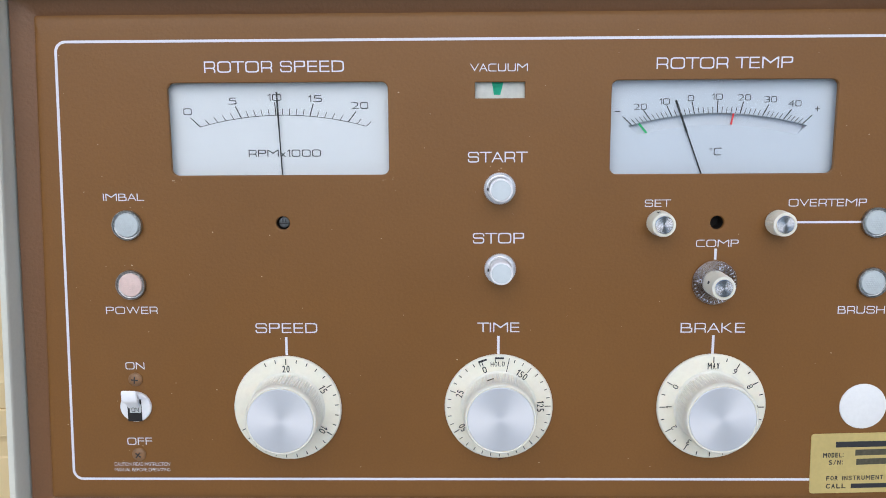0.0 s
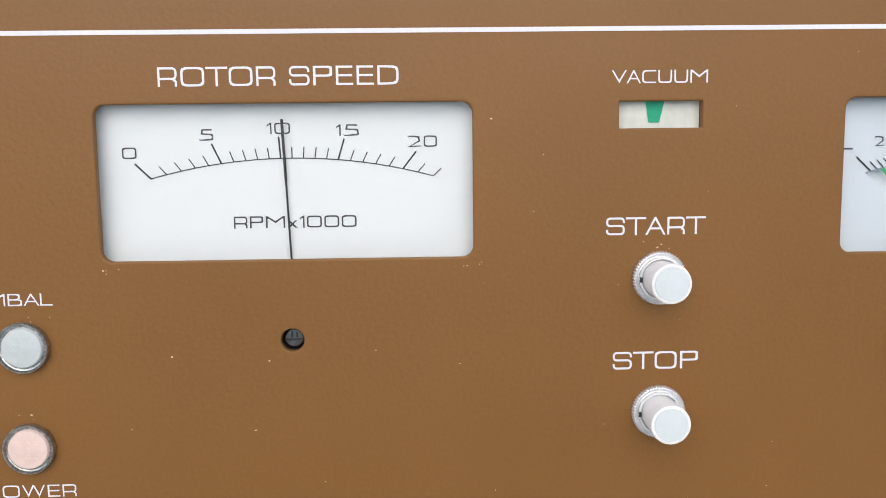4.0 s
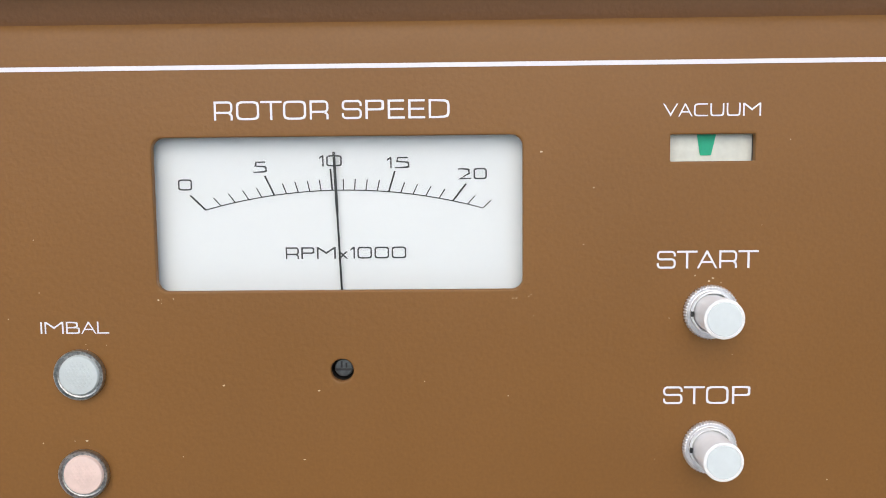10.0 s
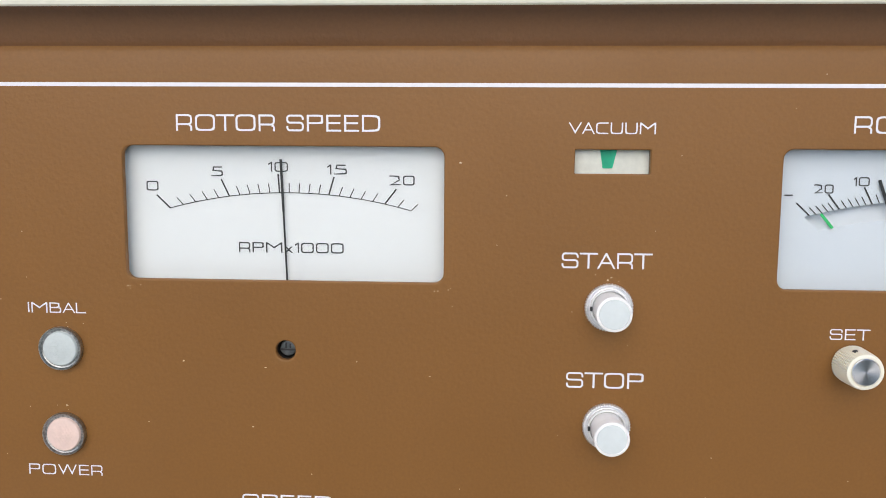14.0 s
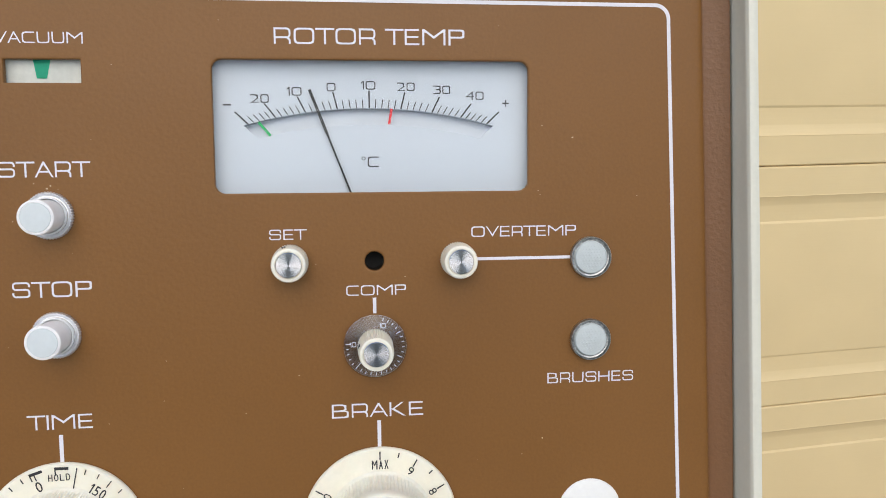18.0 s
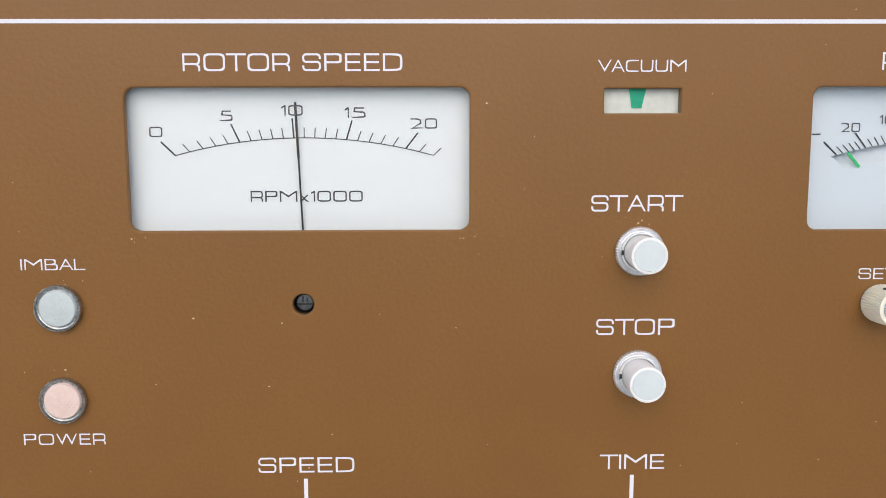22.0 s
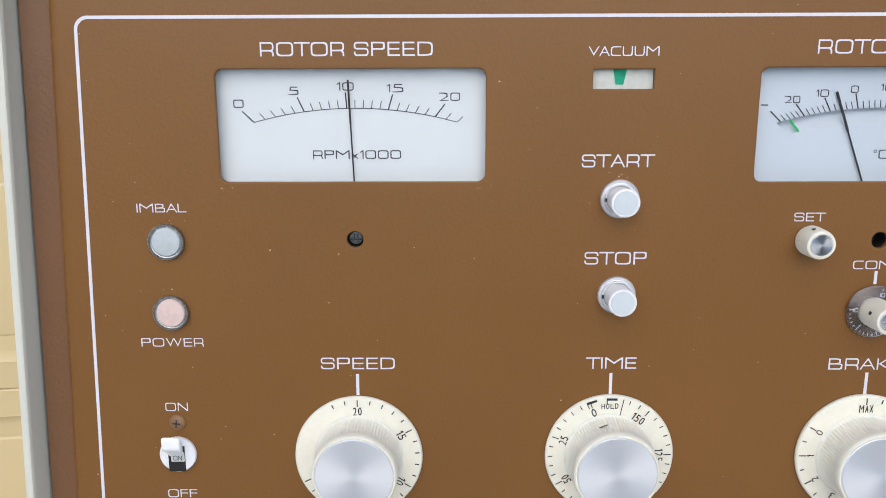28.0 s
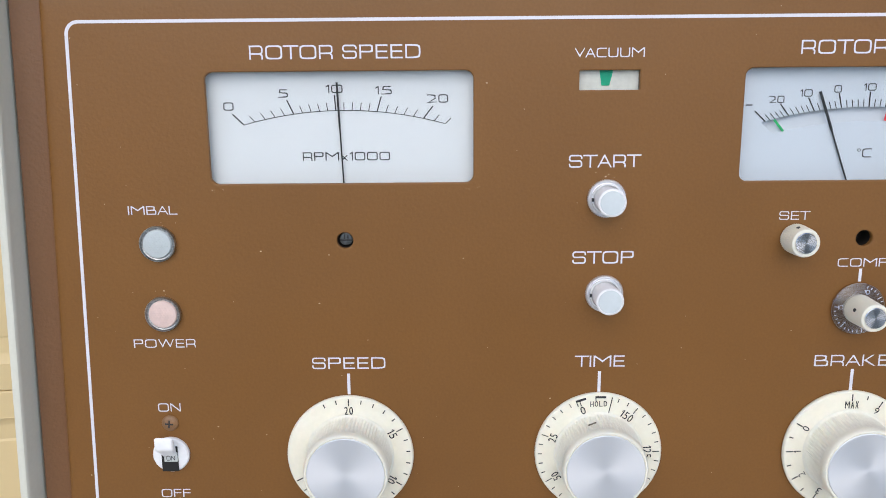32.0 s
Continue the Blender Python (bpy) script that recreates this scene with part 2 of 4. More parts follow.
def slab(x0, x1, z0, z1, y0, y1, r=0.0, bevel=0.0):
    """A box with its long upright edges rounded by r and its front edge eased."""
    bm = bmesh.new()
    loop = rounded([(x0, z0), (x1, z0), (x1, z1), (x0, z1)], r, 5 if r else 1)
    inner = rounded([(x0 + bevel, z0 + bevel), (x1 - bevel, z0 + bevel), (x1 - bevel, z1 - bevel), (x0 + bevel, z1 - bevel)], max(r - bevel, 0), 5 if r else 1)
    rows = [[bm.verts.new((x, y1, z)) for x, z in loop]]
    if bevel:
        rows.append([bm.verts.new((x, y0 + bevel, z)) for x, z in loop])
    rows.append([bm.verts.new((x, y0, z)) for x, z in (inner if bevel else loop)])
    strip(bm, rows)
    bm.faces.new(rows[-1])
    bm.faces.new(rows[0][::-1])
    bmesh.ops.recalc_face_normals(bm, faces=bm.faces)
    return bm


def rounded(corners, r, n=5):
    """The outline of a convex polygon with its corners rounded by r: n points a corner."""
    out = []
    for i, c in enumerate(corners):
        c = Vector(c)
        a, b = (Vector(corners[i - 1]) - c).normalized(), (Vector(corners[(i + 1) % len(corners)]) - c).normalized()
        if r <= 0 or n == 1:
            out += [tuple(c)] * n
            continue
        half = a.angle(b) / 2
        mid = c + (a + b).normalized() * r / math.sin(half)
        p, q = c + a * r / math.tan(half) - mid, c + b * r / math.tan(half) - mid
        for k in range(n):
            out.append(tuple(mid + p.lerp(q, k / (n - 1)).normalized() * r))
    return out


def strip(bm, rows, close=True):
    for p, q in zip(rows, rows[1:]):
        for k in range(len(p) if close else len(p) - 1):
            j = (k + 1) % len(p)
            bm.faces.new((p[k], p[j], q[j], q[k]))


WIDE = dict(zip("ABCDEFHIKLMNOPRSTUVWX", (1.25, 1.12, 1.2, 1.2, 0.97, 0.95, 1.2, 0.14, 1.1, 0.97, 1.55, 1.25, 1.33, 1.08, 1.08, 1.15, 1.23, 1.2, 1.3, 1.8, 1.2)))
WIDE.update({"1": 0.36, " ": 0.36, ".": 0.16, ":": 0.16, "x": 0.8, "/": 0.6, "\u00b0": 0.45, "+": 1.0})
SIDE = {"T": -0.03, "A": 0.0, "V": 0.0, "L": 0.06, "Y": -0.03}      # room left on each side of a letter
STROKE = 0.117      # stroke width over letter height
# bowls of each letter that are squared: middle and half height, and where they begin in x
BOWLS = {"O": ((0, 1, -9),), "0": ((0, 1, -9),), "C": ((0, 1, -9),), "D": ((0, 1, 0),), "U": ((-0.4, 0.6, -9),), "P": ((0.45, 0.55, 0),), "R": ((0.47, 0.53, 0),),
         "B": ((0.52, 0.48, 0.1), (-0.48, 0.52, 0.1)), "S": ((0.5, 0.5, -9), (-0.5, 0.5, -9)), "2": ((0.45, 0.55, -9),), "5": ((-0.36, 0.64, -9),), "3": ((0.5, 0.5, -9), (-0.48, 0.52, -9))}


def glyph(char, slim, square):
    """A letter of the built-in font: points from -1 to 1, faces, its own width over height, and its outline's slant at each point."""
    key = (char, slim, square)
    if key not in GLYPHS:
        curve = bpy.data.curves.new("lettering", "FONT")
        curve.body, curve.offset, curve.resolution_u = char, slim, 6
        ob = new("lettering", curve)
        me = bpy.data.meshes.new_from_object(ob.evaluated_get(bpy.context.evaluated_depsgraph_get()))
        bpy.data.objects.remove(ob)
        bpy.data.curves.remove(curve)
        bm = bmesh.new()
        bm.from_mesh(me)
        bmesh.ops.remove_doubles(bm, verts=bm.verts, dist=1e-5)
        bpy.data.meshes.remove(me)
        bm.verts.index_update()
        co = np.array([v.co[:2] for v in bm.verts])
        faces = [tuple(v.index for v in f.verts) for f in bm.faces]
        rim = []
        for e in bm.edges:
            if len(e.link_faces) == 1:
                f = e.link_faces[0]
                out = (e.verts[0].co + e.verts[1].co) / 2 - f.calc_center_median()
                rim.append((e.verts[0].index, e.verts[1].index, out.x, out.y))
        bm.free()
        slant = slants(co, rim)
        low, high = co.min(0), co.max(0)
        aspect = (high[0] - low[0]) / (high[1] - low[1])
        co = (co - low) / (high - low) * 2 - 1
        if square:
            flat = co.copy()
            for mid, half, start in BOWLS.get(char, ()):
                inside = (np.abs(flat[:, 1] - mid) <= half + 0.01) & (flat[:, 0] > start)
                off = 0.22 if char == "C" else 0      # a C is cut off at its right, so its middle lies further right
                u, v = (flat[inside, 0] - off) / (1 + off), (flat[inside, 1] - mid) / half
                ang = np.arctan2(v, u)
                grow = (np.abs(np.cos(ang)) ** 5 + np.abs(np.sin(ang)) ** 5) ** (-1 / 5)
                if char == "U":
                    grow = np.where(v > 0, 1, grow)
                co[inside, 0], co[inside, 1] = off + u * grow * (1 + off), mid + v * grow * half
            co = np.clip(co, -1, 1)
        GLYPHS[key] = co, faces, aspect, slant
    return GLYPHS[key]


GLYPHS = {}


def slants(co, rim):
    """The outward direction of the outline at each point of a letter."""
    out, count = np.zeros_like(co), {}
    for a, b, ox, oy in rim:
        d = co[b] - co[a]
        n = np.array((d[1], -d[0])) / max(math.hypot(*d), 1e-9)
        n = n * (1 if n[0] * ox + n[1] * oy > 0 else -1)
        for i in (a, b):
            count.setdefault(i, []).append(n)
    for i, ns in count.items():
        out[i] = ns[0] if len(ns) == 1 else (ns[0] + ns[1]) / max(1 + ns[0].dot(ns[1]), 0.5)
    return out


def ribbon(verts, faces, path, t):
    """A flat stroke of width t along a path of (x, z)."""
    pts = [Vector(p) for p in path]
    first = len(verts)
    for i, p in enumerate(pts):
        a, b = pts[max(i - 1, 0)], pts[min(i + 1, len(pts) - 1)]
        d = (b - a).normalized()
        n = Vector((-d.y, d.x)) * t / 2
        u, v = ((p - a).normalized() if i else d), ((b - p).normalized() if i < len(pts) - 1 else d)
        n = n / max(math.sqrt((1 + u.dot(v)) / 2), 0.5)
        verts += [(p.x + n.x, 0, p.y + n.y), (p.x - n.x, 0, p.y - n.y)]
    for i in range(len(pts) - 1):
        k = first + 2 * i
        faces.append((k, k + 2, k + 3, k + 1))


def squared_r(verts, faces, left, w, height, t):
    """An R with a squared bowl and an upright leg."""
    h, r, m = height / 2, 0.24 * height, -0.10 * height
    low, leg = r * 0.8, left + w - t / 2
    turn = lambda cx, cz, q, a0, a1: [(cx + q * math.cos(radians(a0 + (a1 - a0) * k / 5)), cz + q * math.sin(radians(a0 + (a1 - a0) * k / 5))) for k in range(6)]
    ribbon(verts, faces, [(left + t / 2, -h), (left + t / 2, h)], t)
    q = r - t / 2
    ribbon(verts, faces, [(left + t, h - t / 2)] + turn(leg - q, h - t / 2 - q, q, 90, 0) + turn(leg - q, m + q, q, 0, -90) + [(left + t, m)], t)
    ribbon(verts, faces, [(leg - low * 0.75, m - t / 2), (leg - low * 0.28, m - t / 2 - low * 0.12), (leg, m - t / 2 - low * 0.55), (leg, -h)], t)


def squared_s(verts, faces, left, w, height, t):
    """An S of level strokes with rounded corners and short upright ends."""
    h, q, a, b = height / 2 - t / 2, 0.17 * height, left + t / 2, left + w - t / 2
    m, p = 0.02 * height, 0.17 * height
    turn = lambda cx, cz, r, a0, a1: [(cx + r * math.cos(radians(a0 + (a1 - a0) * k / 5)), cz + r * math.sin(radians(a0 + (a1 - a0) * k / 5))) for k in range(6)]
    ribbon(verts, faces, [(b, h - 0.26 * height)] + turn(b - q, h - q, q, 0, 90) + turn(a + p, h - p, p, 90, 180) + turn(a + p, m + p, p, 180, 270)
           + turn(b - p, m - p, p, 90, 0) + turn(b - p, -h + p, p, 0, -90) + turn(a + q, -h + q, q, 270, 180) + [(a, -h + 0.26 * height)], t)


def letters(body, width, height, slim=0.0, square=True, weight=STROKE):
    """Flat lettering in the built-in font, letter by letter, fitted to a width and a height about its middle."""
    wide = lambda c: (WIDE.get(c, 1.2) if square else {"1": 0.35, "I": 0.2, " ": 0.4, "M": 0.85, ":": 0.2, "/": 0.5}.get(c, 0.62))
    side = lambda c: SIDE.get(c, 0.1) if square else 0.1
    total = sum(wide(c) + 2 * side(c) for c in body) - side(body[0]) - side(body[-1])
    at, verts, faces = -total / 2 - side(body[0]), [], []
    for c in body:
        w = wide(c)
        at += side(c)
        if c != " ":
            fine = 0.0 if c == "\u00b0" else slim
            if c == "1":        # an upright with a short flag
                wm, left = w / total * width, at / total * width
                t, h = weight * height, height / 2
                if wm < 2 * t:
                    t = wm / 2
                k = len(verts)
                for x, y in ((wm - t, -h), (wm, -h), (wm, h), (wm - t, h), (0, h - 2.6 * t), (0, h - 1.4 * t), (wm - t, h - 1.3 * t)):
                    verts.append((left + x, 0, y))
                faces += [(k, k + 1, k + 2, k + 3), (k + 4, k + 6, k + 3, k + 5)]
                at += w + side(c)
                continue
            if c in "RS" and square:
                (squared_r if c == "R" else squared_s)(verts, faces, at / total * width, w / total * width, height, weight * height)
                at += w + side(c)
                continue
            co, fs, aspect, slant = glyph(c, fine, square)
            faces += [tuple(i + len(verts) for i in f) for f in fs]
            tall, up = {"x": (0.62, -0.38), "\u00b0": (0.36, 0.64), ".": (0.16, -0.84), ":": (0.8, -0.1), "+": (1, 0)}.get(c, (1, 0))
            wm, hm = w / total * width, height * tall
            q = co * (wm / 2, hm / 2)
            if c not in ".:/+" and c != "\u00b0":
                stem = 0.137 + 2.7 * slim
                dx = (weight * height - stem * wm / aspect) / 2
                dy = (weight * height - stem * 0.9 * hm) / 2
                if c in "I":
                    dx = 0
                q = q + slant * (dx, dy)
                span = q.max(0) - q.min(0)
                q = (q - (q.max(0) + q.min(0)) / 2) * (wm / span[0], hm / span[1])
            middle = (at + w / 2) / total * width
            verts += [(x + middle, 0, y + up * height / 2) for x, y in q]
        at += w + side(c)
    me = bpy.data.meshes.new("lettering")
    me.from_pydata(verts, [], faces)
    me.update()
    return me


def word(body, x, z, width, height, parent, mat, y=-0.0002, turn=0.0, name="legend", slim=-0.018, square=True, weight=STROKE):
    ob = part_of(name, letters(body, width, height, slim, square, weight), mat, parent, sharp=0)
    ob.matrix_local = pose(x, y, z, 0, turn, 0)
    return ob


# ---- control panel ----
def outline(left, right, top, bottom, r, n=6, slope=(0.0470, 0.0390)):
    """A trapezium whose sides stand at left and right at z 1.1 and spread towards the bottom by slope, with rounded corners."""
    line = lambda z: (left - (1.1 - z) * slope[0], right + (1.1 - z) * slope[1])
    return rounded([(line(bottom)[0], bottom), (line(bottom)[1], bottom), (line(top)[1], top), (line(top)[0], top)], r, n)


panel = thing("control_panel", 0, 0, "brown textured painted instrument control panel with white printed legends", "control panel")
OPENINGS = [
    rounded([(-0.2240, 1.1130), (-0.0750, 1.1130), (-0.0750, 1.1752), (-0.2240, 1.1752)], 0.0045),
    rounded([(0.0750, 1.1125), (0.2255, 1.1125), (0.2255, 1.1752), (0.0750, 1.1752)], 0.0045),
    rounded([(-0.0165, 1.1638), (0.0170, 1.1638), (0.0170, 1.1745), (-0.0165, 1.1745)], 0.0005),
    [(-0.149 + 0.0047 * math.cos(k * math.pi / 12), 1.0800 + 0.0047 * math.sin(k * math.pi / 12)) for k in range(24)],
    [(0.1493 + 0.0047 * math.cos(k * math.pi / 12), 1.0791 + 0.0047 * math.sin(k * math.pi / 12)) for k in range(24)],
]


FACE_LEFT, FACE_RIGHT, FACE_TOP = -0.3166, 0.3178, 1.2204


def shelved(side_y, top_y, z, start):
    """Depth of a moulding that differs between its sides and its top, eased over the corner above start."""
    f = min(max((z - start) / 0.012, 0), 1)
    return side_y + (top_y - side_y) * f * f * (3 - 2 * f)


def panel_face():
    bm = bmesh.new()
    # edge rows: how far the sides, top and bottom stand out from the face's edge, how deep sides and top lie, and the corner
    rows = [[bm.verts.new((x, shelved(ys, yt, z, 1.2055), z)) for x, z in outline(FACE_LEFT - side, FACE_RIGHT + side, FACE_TOP + top, 0.877 - bottom, r)]
            for side, top, bottom, ys, yt, r in ((-0.0060, -0.0130, -0.006, 0.0, 0.0, 0.0015), (-0.0032, -0.0086, -0.0045, 0.0002, 0.0001, 0.0015), (-0.0019, -0.0060, -0.003, 0.0006, 0.0003, 0.0016),
                                                 (-0.0009, -0.0034, -0.002, 0.0012, 0.0008, 0.0018), (-0.0003, -0.0014, -0.0008, 0.0018, 0.0014, 0.0020), (0.0, -0.0003, 0.0, 0.0026, 0.0019, 0.0022),
                                                 (0.0001, 0.0, 0.0002, 0.0075, 0.0080, 0.0022))]
    strip(bm, rows)
    edges = [bm.edges.get((rows[0][k], rows[0][(k + 1) % len(rows[0])])) for k in range(len(rows[0]))]
    for loop in OPENINGS:
        cx, cz = sum(x for x, z in loop) / len(loop), sum(z for x, z in loop) / len(loop)
        grow = lambda o, y: [bm.verts.new((x + o * (1 if x > cx else -1), y, z + o * (1 if z > cz else -1))) for x, z in loop]
        front = grow(0.0009, 0.0)
        strip(bm, [front, grow(0.0004, 0.0), grow(0.0001, 0.0002), grow(0.0, 0.0006), grow(0.0, 0.0030)])
        edges += [bm.edges.get((front[k], front[(k + 1) % len(front)])) for k in range(len(front))]
    bmesh.ops.triangle_fill(bm, edges=edges, use_beauty=True, use_dissolve=False)
    bmesh.ops.recalc_face_normals(bm, faces=bm.faces)
    return bm


part("face", panel_face(), BROWN, panel, sharp=50)


def surround():
    """The moulding round the face: a sunken band at the sides, a deep cove under the hood at the top."""
    bm = bmesh.new()
    rows = [[bm.verts.new((x, shelved(ys, yt, z, 1.2095), z)) for x, z in outline(FACE_LEFT - side, FACE_RIGHT + side * 0.87, FACE_TOP + top, 0.877 - bottom, r)]
            for side, top, bottom, ys, yt, r in ((-0.0010, -0.0010, -0.001, 0.0060, 0.0064, 0.002), (0.0010, 0.0010, 0.0010, 0.0050, 0.0056, 0.0025), (0.0040, 0.0044, 0.004, 0.0042, 0.0046, 0.003),
                                                 (0.0080, 0.0088, 0.008, 0.0034, 0.0032, 0.004), (0.0120, 0.0126, 0.012, 0.0024, 0.0014, 0.005), (0.0143, 0.0158, 0.014, 0.0016, -0.0004, 0.006),
                                                 (0.0150, 0.0176, 0.015, 0.0022, -0.0016, 0.006), (0.0152, 0.0180, 0.0152, 0.0070, -0.0008, 0.006))]
    strip(bm, rows)
    bmesh.ops.recalc_face_normals(bm, faces=bm.faces)
    return bm


part("surround", surround(), RIM, panel, "reddish brown moulding round the panel face", sharp=50)


def border_line():
    bm = bmesh.new()
    rows = [[bm.verts.new((x, y, z)) for x, z in outline(-0.3010 - o, 0.2996 + o, 1.2027 + o, 0.8928 - o, 0.0068 + o, 9, (0.0375, 0.0390))]
            for o, y in ((-0.0009, 0.0), (-0.0009, -0.0002), (0.0009, -0.0002), (0.0009, 0.0))]
    strip(bm, rows)
    bmesh.ops.recalc_face_normals(bm, faces=bm.faces)
    return bm


part("border_line", border_line(), WHITE_INK, panel, "white printed border line")
for body, x, z, w, h in (("ROTOR SPEED", -0.1510, 1.1856, 0.0940, 0.0075), ("ROTOR TEMP", 0.1491, 1.1860, 0.0900, 0.0075), ("VACUUM", -0.0005, 1.1840, 0.0385, 0.0051),
                         ("START", -0.0010, 1.1246, 0.0407, 0.0072), ("STOP", -0.0003, 1.0690, 0.0354, 0.0074), ("SET", 0.1083, 1.0927, 0.0178, 0.0050),
                         ("OVERTEMP", 0.2233, 1.0926, 0.0528, 0.0052), ("COMP", 0.1499, 1.0649, 0.0291, 0.0050), ("BRAKE", 0.1497, 1.0052, 0.0450, 0.0070),
                         ("TIME", -0.0001, 1.0058, 0.0297, 0.0070), ("SPEED", -0.1493, 1.0056, 0.0437, 0.0072), ("IMBAL", -0.2584, 1.0985, 0.0283, 0.0050),
                         ("POWER", -0.2580, 1.0187, 0.0366, 0.0052), ("ON", -0.2585, 0.9782, 0.0136, 0.0053), ("OFF", -0.2588, 0.9217, 0.0179, 0.0054),
                         ("BRUSHES", 0.2578, 1.0178, 0.0449, 0.0054), ("CAUTION. READ INSTRUCTION", -0.2580, 0.9042, 0.0405, 0.0024), ("MANUAL BEFORE OPERATING", -0.2582, 0.8999, 0.0405, 0.0024)):
    word(body, x, z, w, h, panel, WHITE_INK, slim=-0.018 if h > 0.003 else 0.0, weight=STROKE if h > 0.006 else 0.118 if h > 0.003 else 0.085)
for x0, z0, x1, z1, w in ((-0.1497, 0.9990, -0.1497, 0.9858, 0.0018), (0, 0.9995, 0, 0.9860, 0.0018), (0.1503, 0.9998, 0.1503, 0.9850, 0.0018), (0.149, 1.0612, 0.149, 1.0535, 0.0017), (0.1965, 1.0792, 0.2490, 1.0792, 0.0015)):
    part("pointer_line", bar(x0, z0, x1, z1, w), WHITE_INK, panel)

# ---- cream console hood ----
hood = thing("console_hood", 0, 0, "pale cream enamelled metal hood framing the brown control panel", "cabinet")


def hood_shell():
    bm = bmesh.new()
    rows = []
    for side, top, y, r in ((0.0, 0.0042, 0.030, 0.008), (0.0, 0.0042, -0.0040, 0.008), (0.0006, 0.0042, -0.0122, 0.010), (0.0007, 0.0003, -0.0130, 0.010), (0.0009, 0, -0.0142, 0.010), (0.0014, 0.0006, -0.0151, 0.0105),
                            (0.0024, 0.0020, -0.0155, 0.012), (0.0042, 0.0044, -0.0155, 0.013), (0.0056, 0.0058, -0.0148, 0.0140), (0.0062, 0.0065, -0.0132, 0.0145), (0.0062, 0.0065, 0.20, 0.0145)):
        rows.append([bm.verts.new((x, y, z)) for x, z in outline(-0.3330 - side, 0.3322 + side * 1.1, 1.2349 + top, 0.8605 - side, r, 8)])
    strip(bm, rows)
    bm.faces.new(rows[-1])
    bmesh.ops.recalc_face_normals(bm, faces=bm.faces)
    return bm


part("shell", hood_shell(), CREAM, hood)
# Added black backing, so the gap round the moulding stays dark.
part("gap_backing", slab(-0.322, 0.322, 0.866, 1.2380, 0.026, 0.030), DARK, hood, "black backing added inside the hood to darken the gap")
# Black strip added to darken the gap under the hood's lip.
part("gap_strip", slab(0.2215, 0.311, 1.2341, 1.2362, -0.0142, -0.0126), GAP_BLACK, hood, "black strip added along the dark gap under the hood lip")

# the cabinet below, resting on the ground
cabinet = new("instrument_cabinet")
tagged(cabinet, "plain cream enamelled floor cabinet under the tilted console", "cabinet")
bm = bmesh.new()
bmesh.ops.create_cube(bm, size=1, matrix=Matrix.Translation((0.0025, 0.30, (0.83 + GROUND) / 2)) @ Matrix.Diagonal((0.71, 0.56, 0.83 - GROUND, 1)))
bmesh.ops.bevel(bm, geom=bm.edges[:], offset=0.012, segments=3, affect="EDGES")
part("cabinet_body", bm, CREAM, cabinet)

# ---- meters ----
PIVOT = 1.0910


def arc_z(x, mid, radius, crown):
    return crown - radius + math.sqrt(radius * radius - (x - mid) ** 2)


def tick_base(angle, mid, radius, crown):
    """Where a ray from the needle's pivot, leaning left by angle, meets the scale's arc."""
    x, z = mid, crown
    for _ in range(30):
        x = mid - (z - PIVOT) * math.tan(radians(angle))
        z = arc_z(x, mid, radius, crown)
    return x, z


def arc_strip(x0, x1, mid, radius, crown, y, thick, lean=0.0, n=48):
    bm = bmesh.new()
    rows = [[], []]
    for k in range(n + 1):
        x = x0 + (x1 - x0) * k / n
        z = arc_z(x, mid, radius, crown)
        s = lean * (mid - x) / abs(x1 - mid)
        rows[0].append(bm.verts.new((x, y, z)))
        rows[1].append(bm.verts.new((x + s, y, z - thick)))
    strip(bm, rows, close=False)
    return bm


def card(x0, x1, z0, z1, slot):
    """The printed card, with an arc-shaped slot and a backing behind it where it has one."""
    bm = bmesh.new()
    rim = [bm.verts.new((x, 0.0078, z)) for x, z in ((x0, z0), (x1, z0), (x1, z1), (x0, z1))]
    edge = [bm.verts.new((v.co.x, 0.0130, v.co.z)) for v in rim]
    strip(bm, [rim, edge])
    bm.faces.new(edge)
    edges = [bm.edges.get((rim[k], rim[(k + 1) % 4])) for k in range(4)]
    if slot:
        front = [bm.verts.new((x, 0.0078, z)) for x, z in slot]
        strip(bm, [front, [bm.verts.new((x, 0.0128, z)) for x, z in slot]])
        edges += [bm.edges.get((front[k], front[(k + 1) % len(front)])) or bm.edges.new((front[k], front[(k + 1) % len(front)])) for k in range(len(front))]
    bmesh.ops.triangle_fill(bm, edges=edges, use_beauty=True, use_dissolve=False)
    bmesh.ops.recalc_face_normals(bm, faces=bm.faces)
    return bm


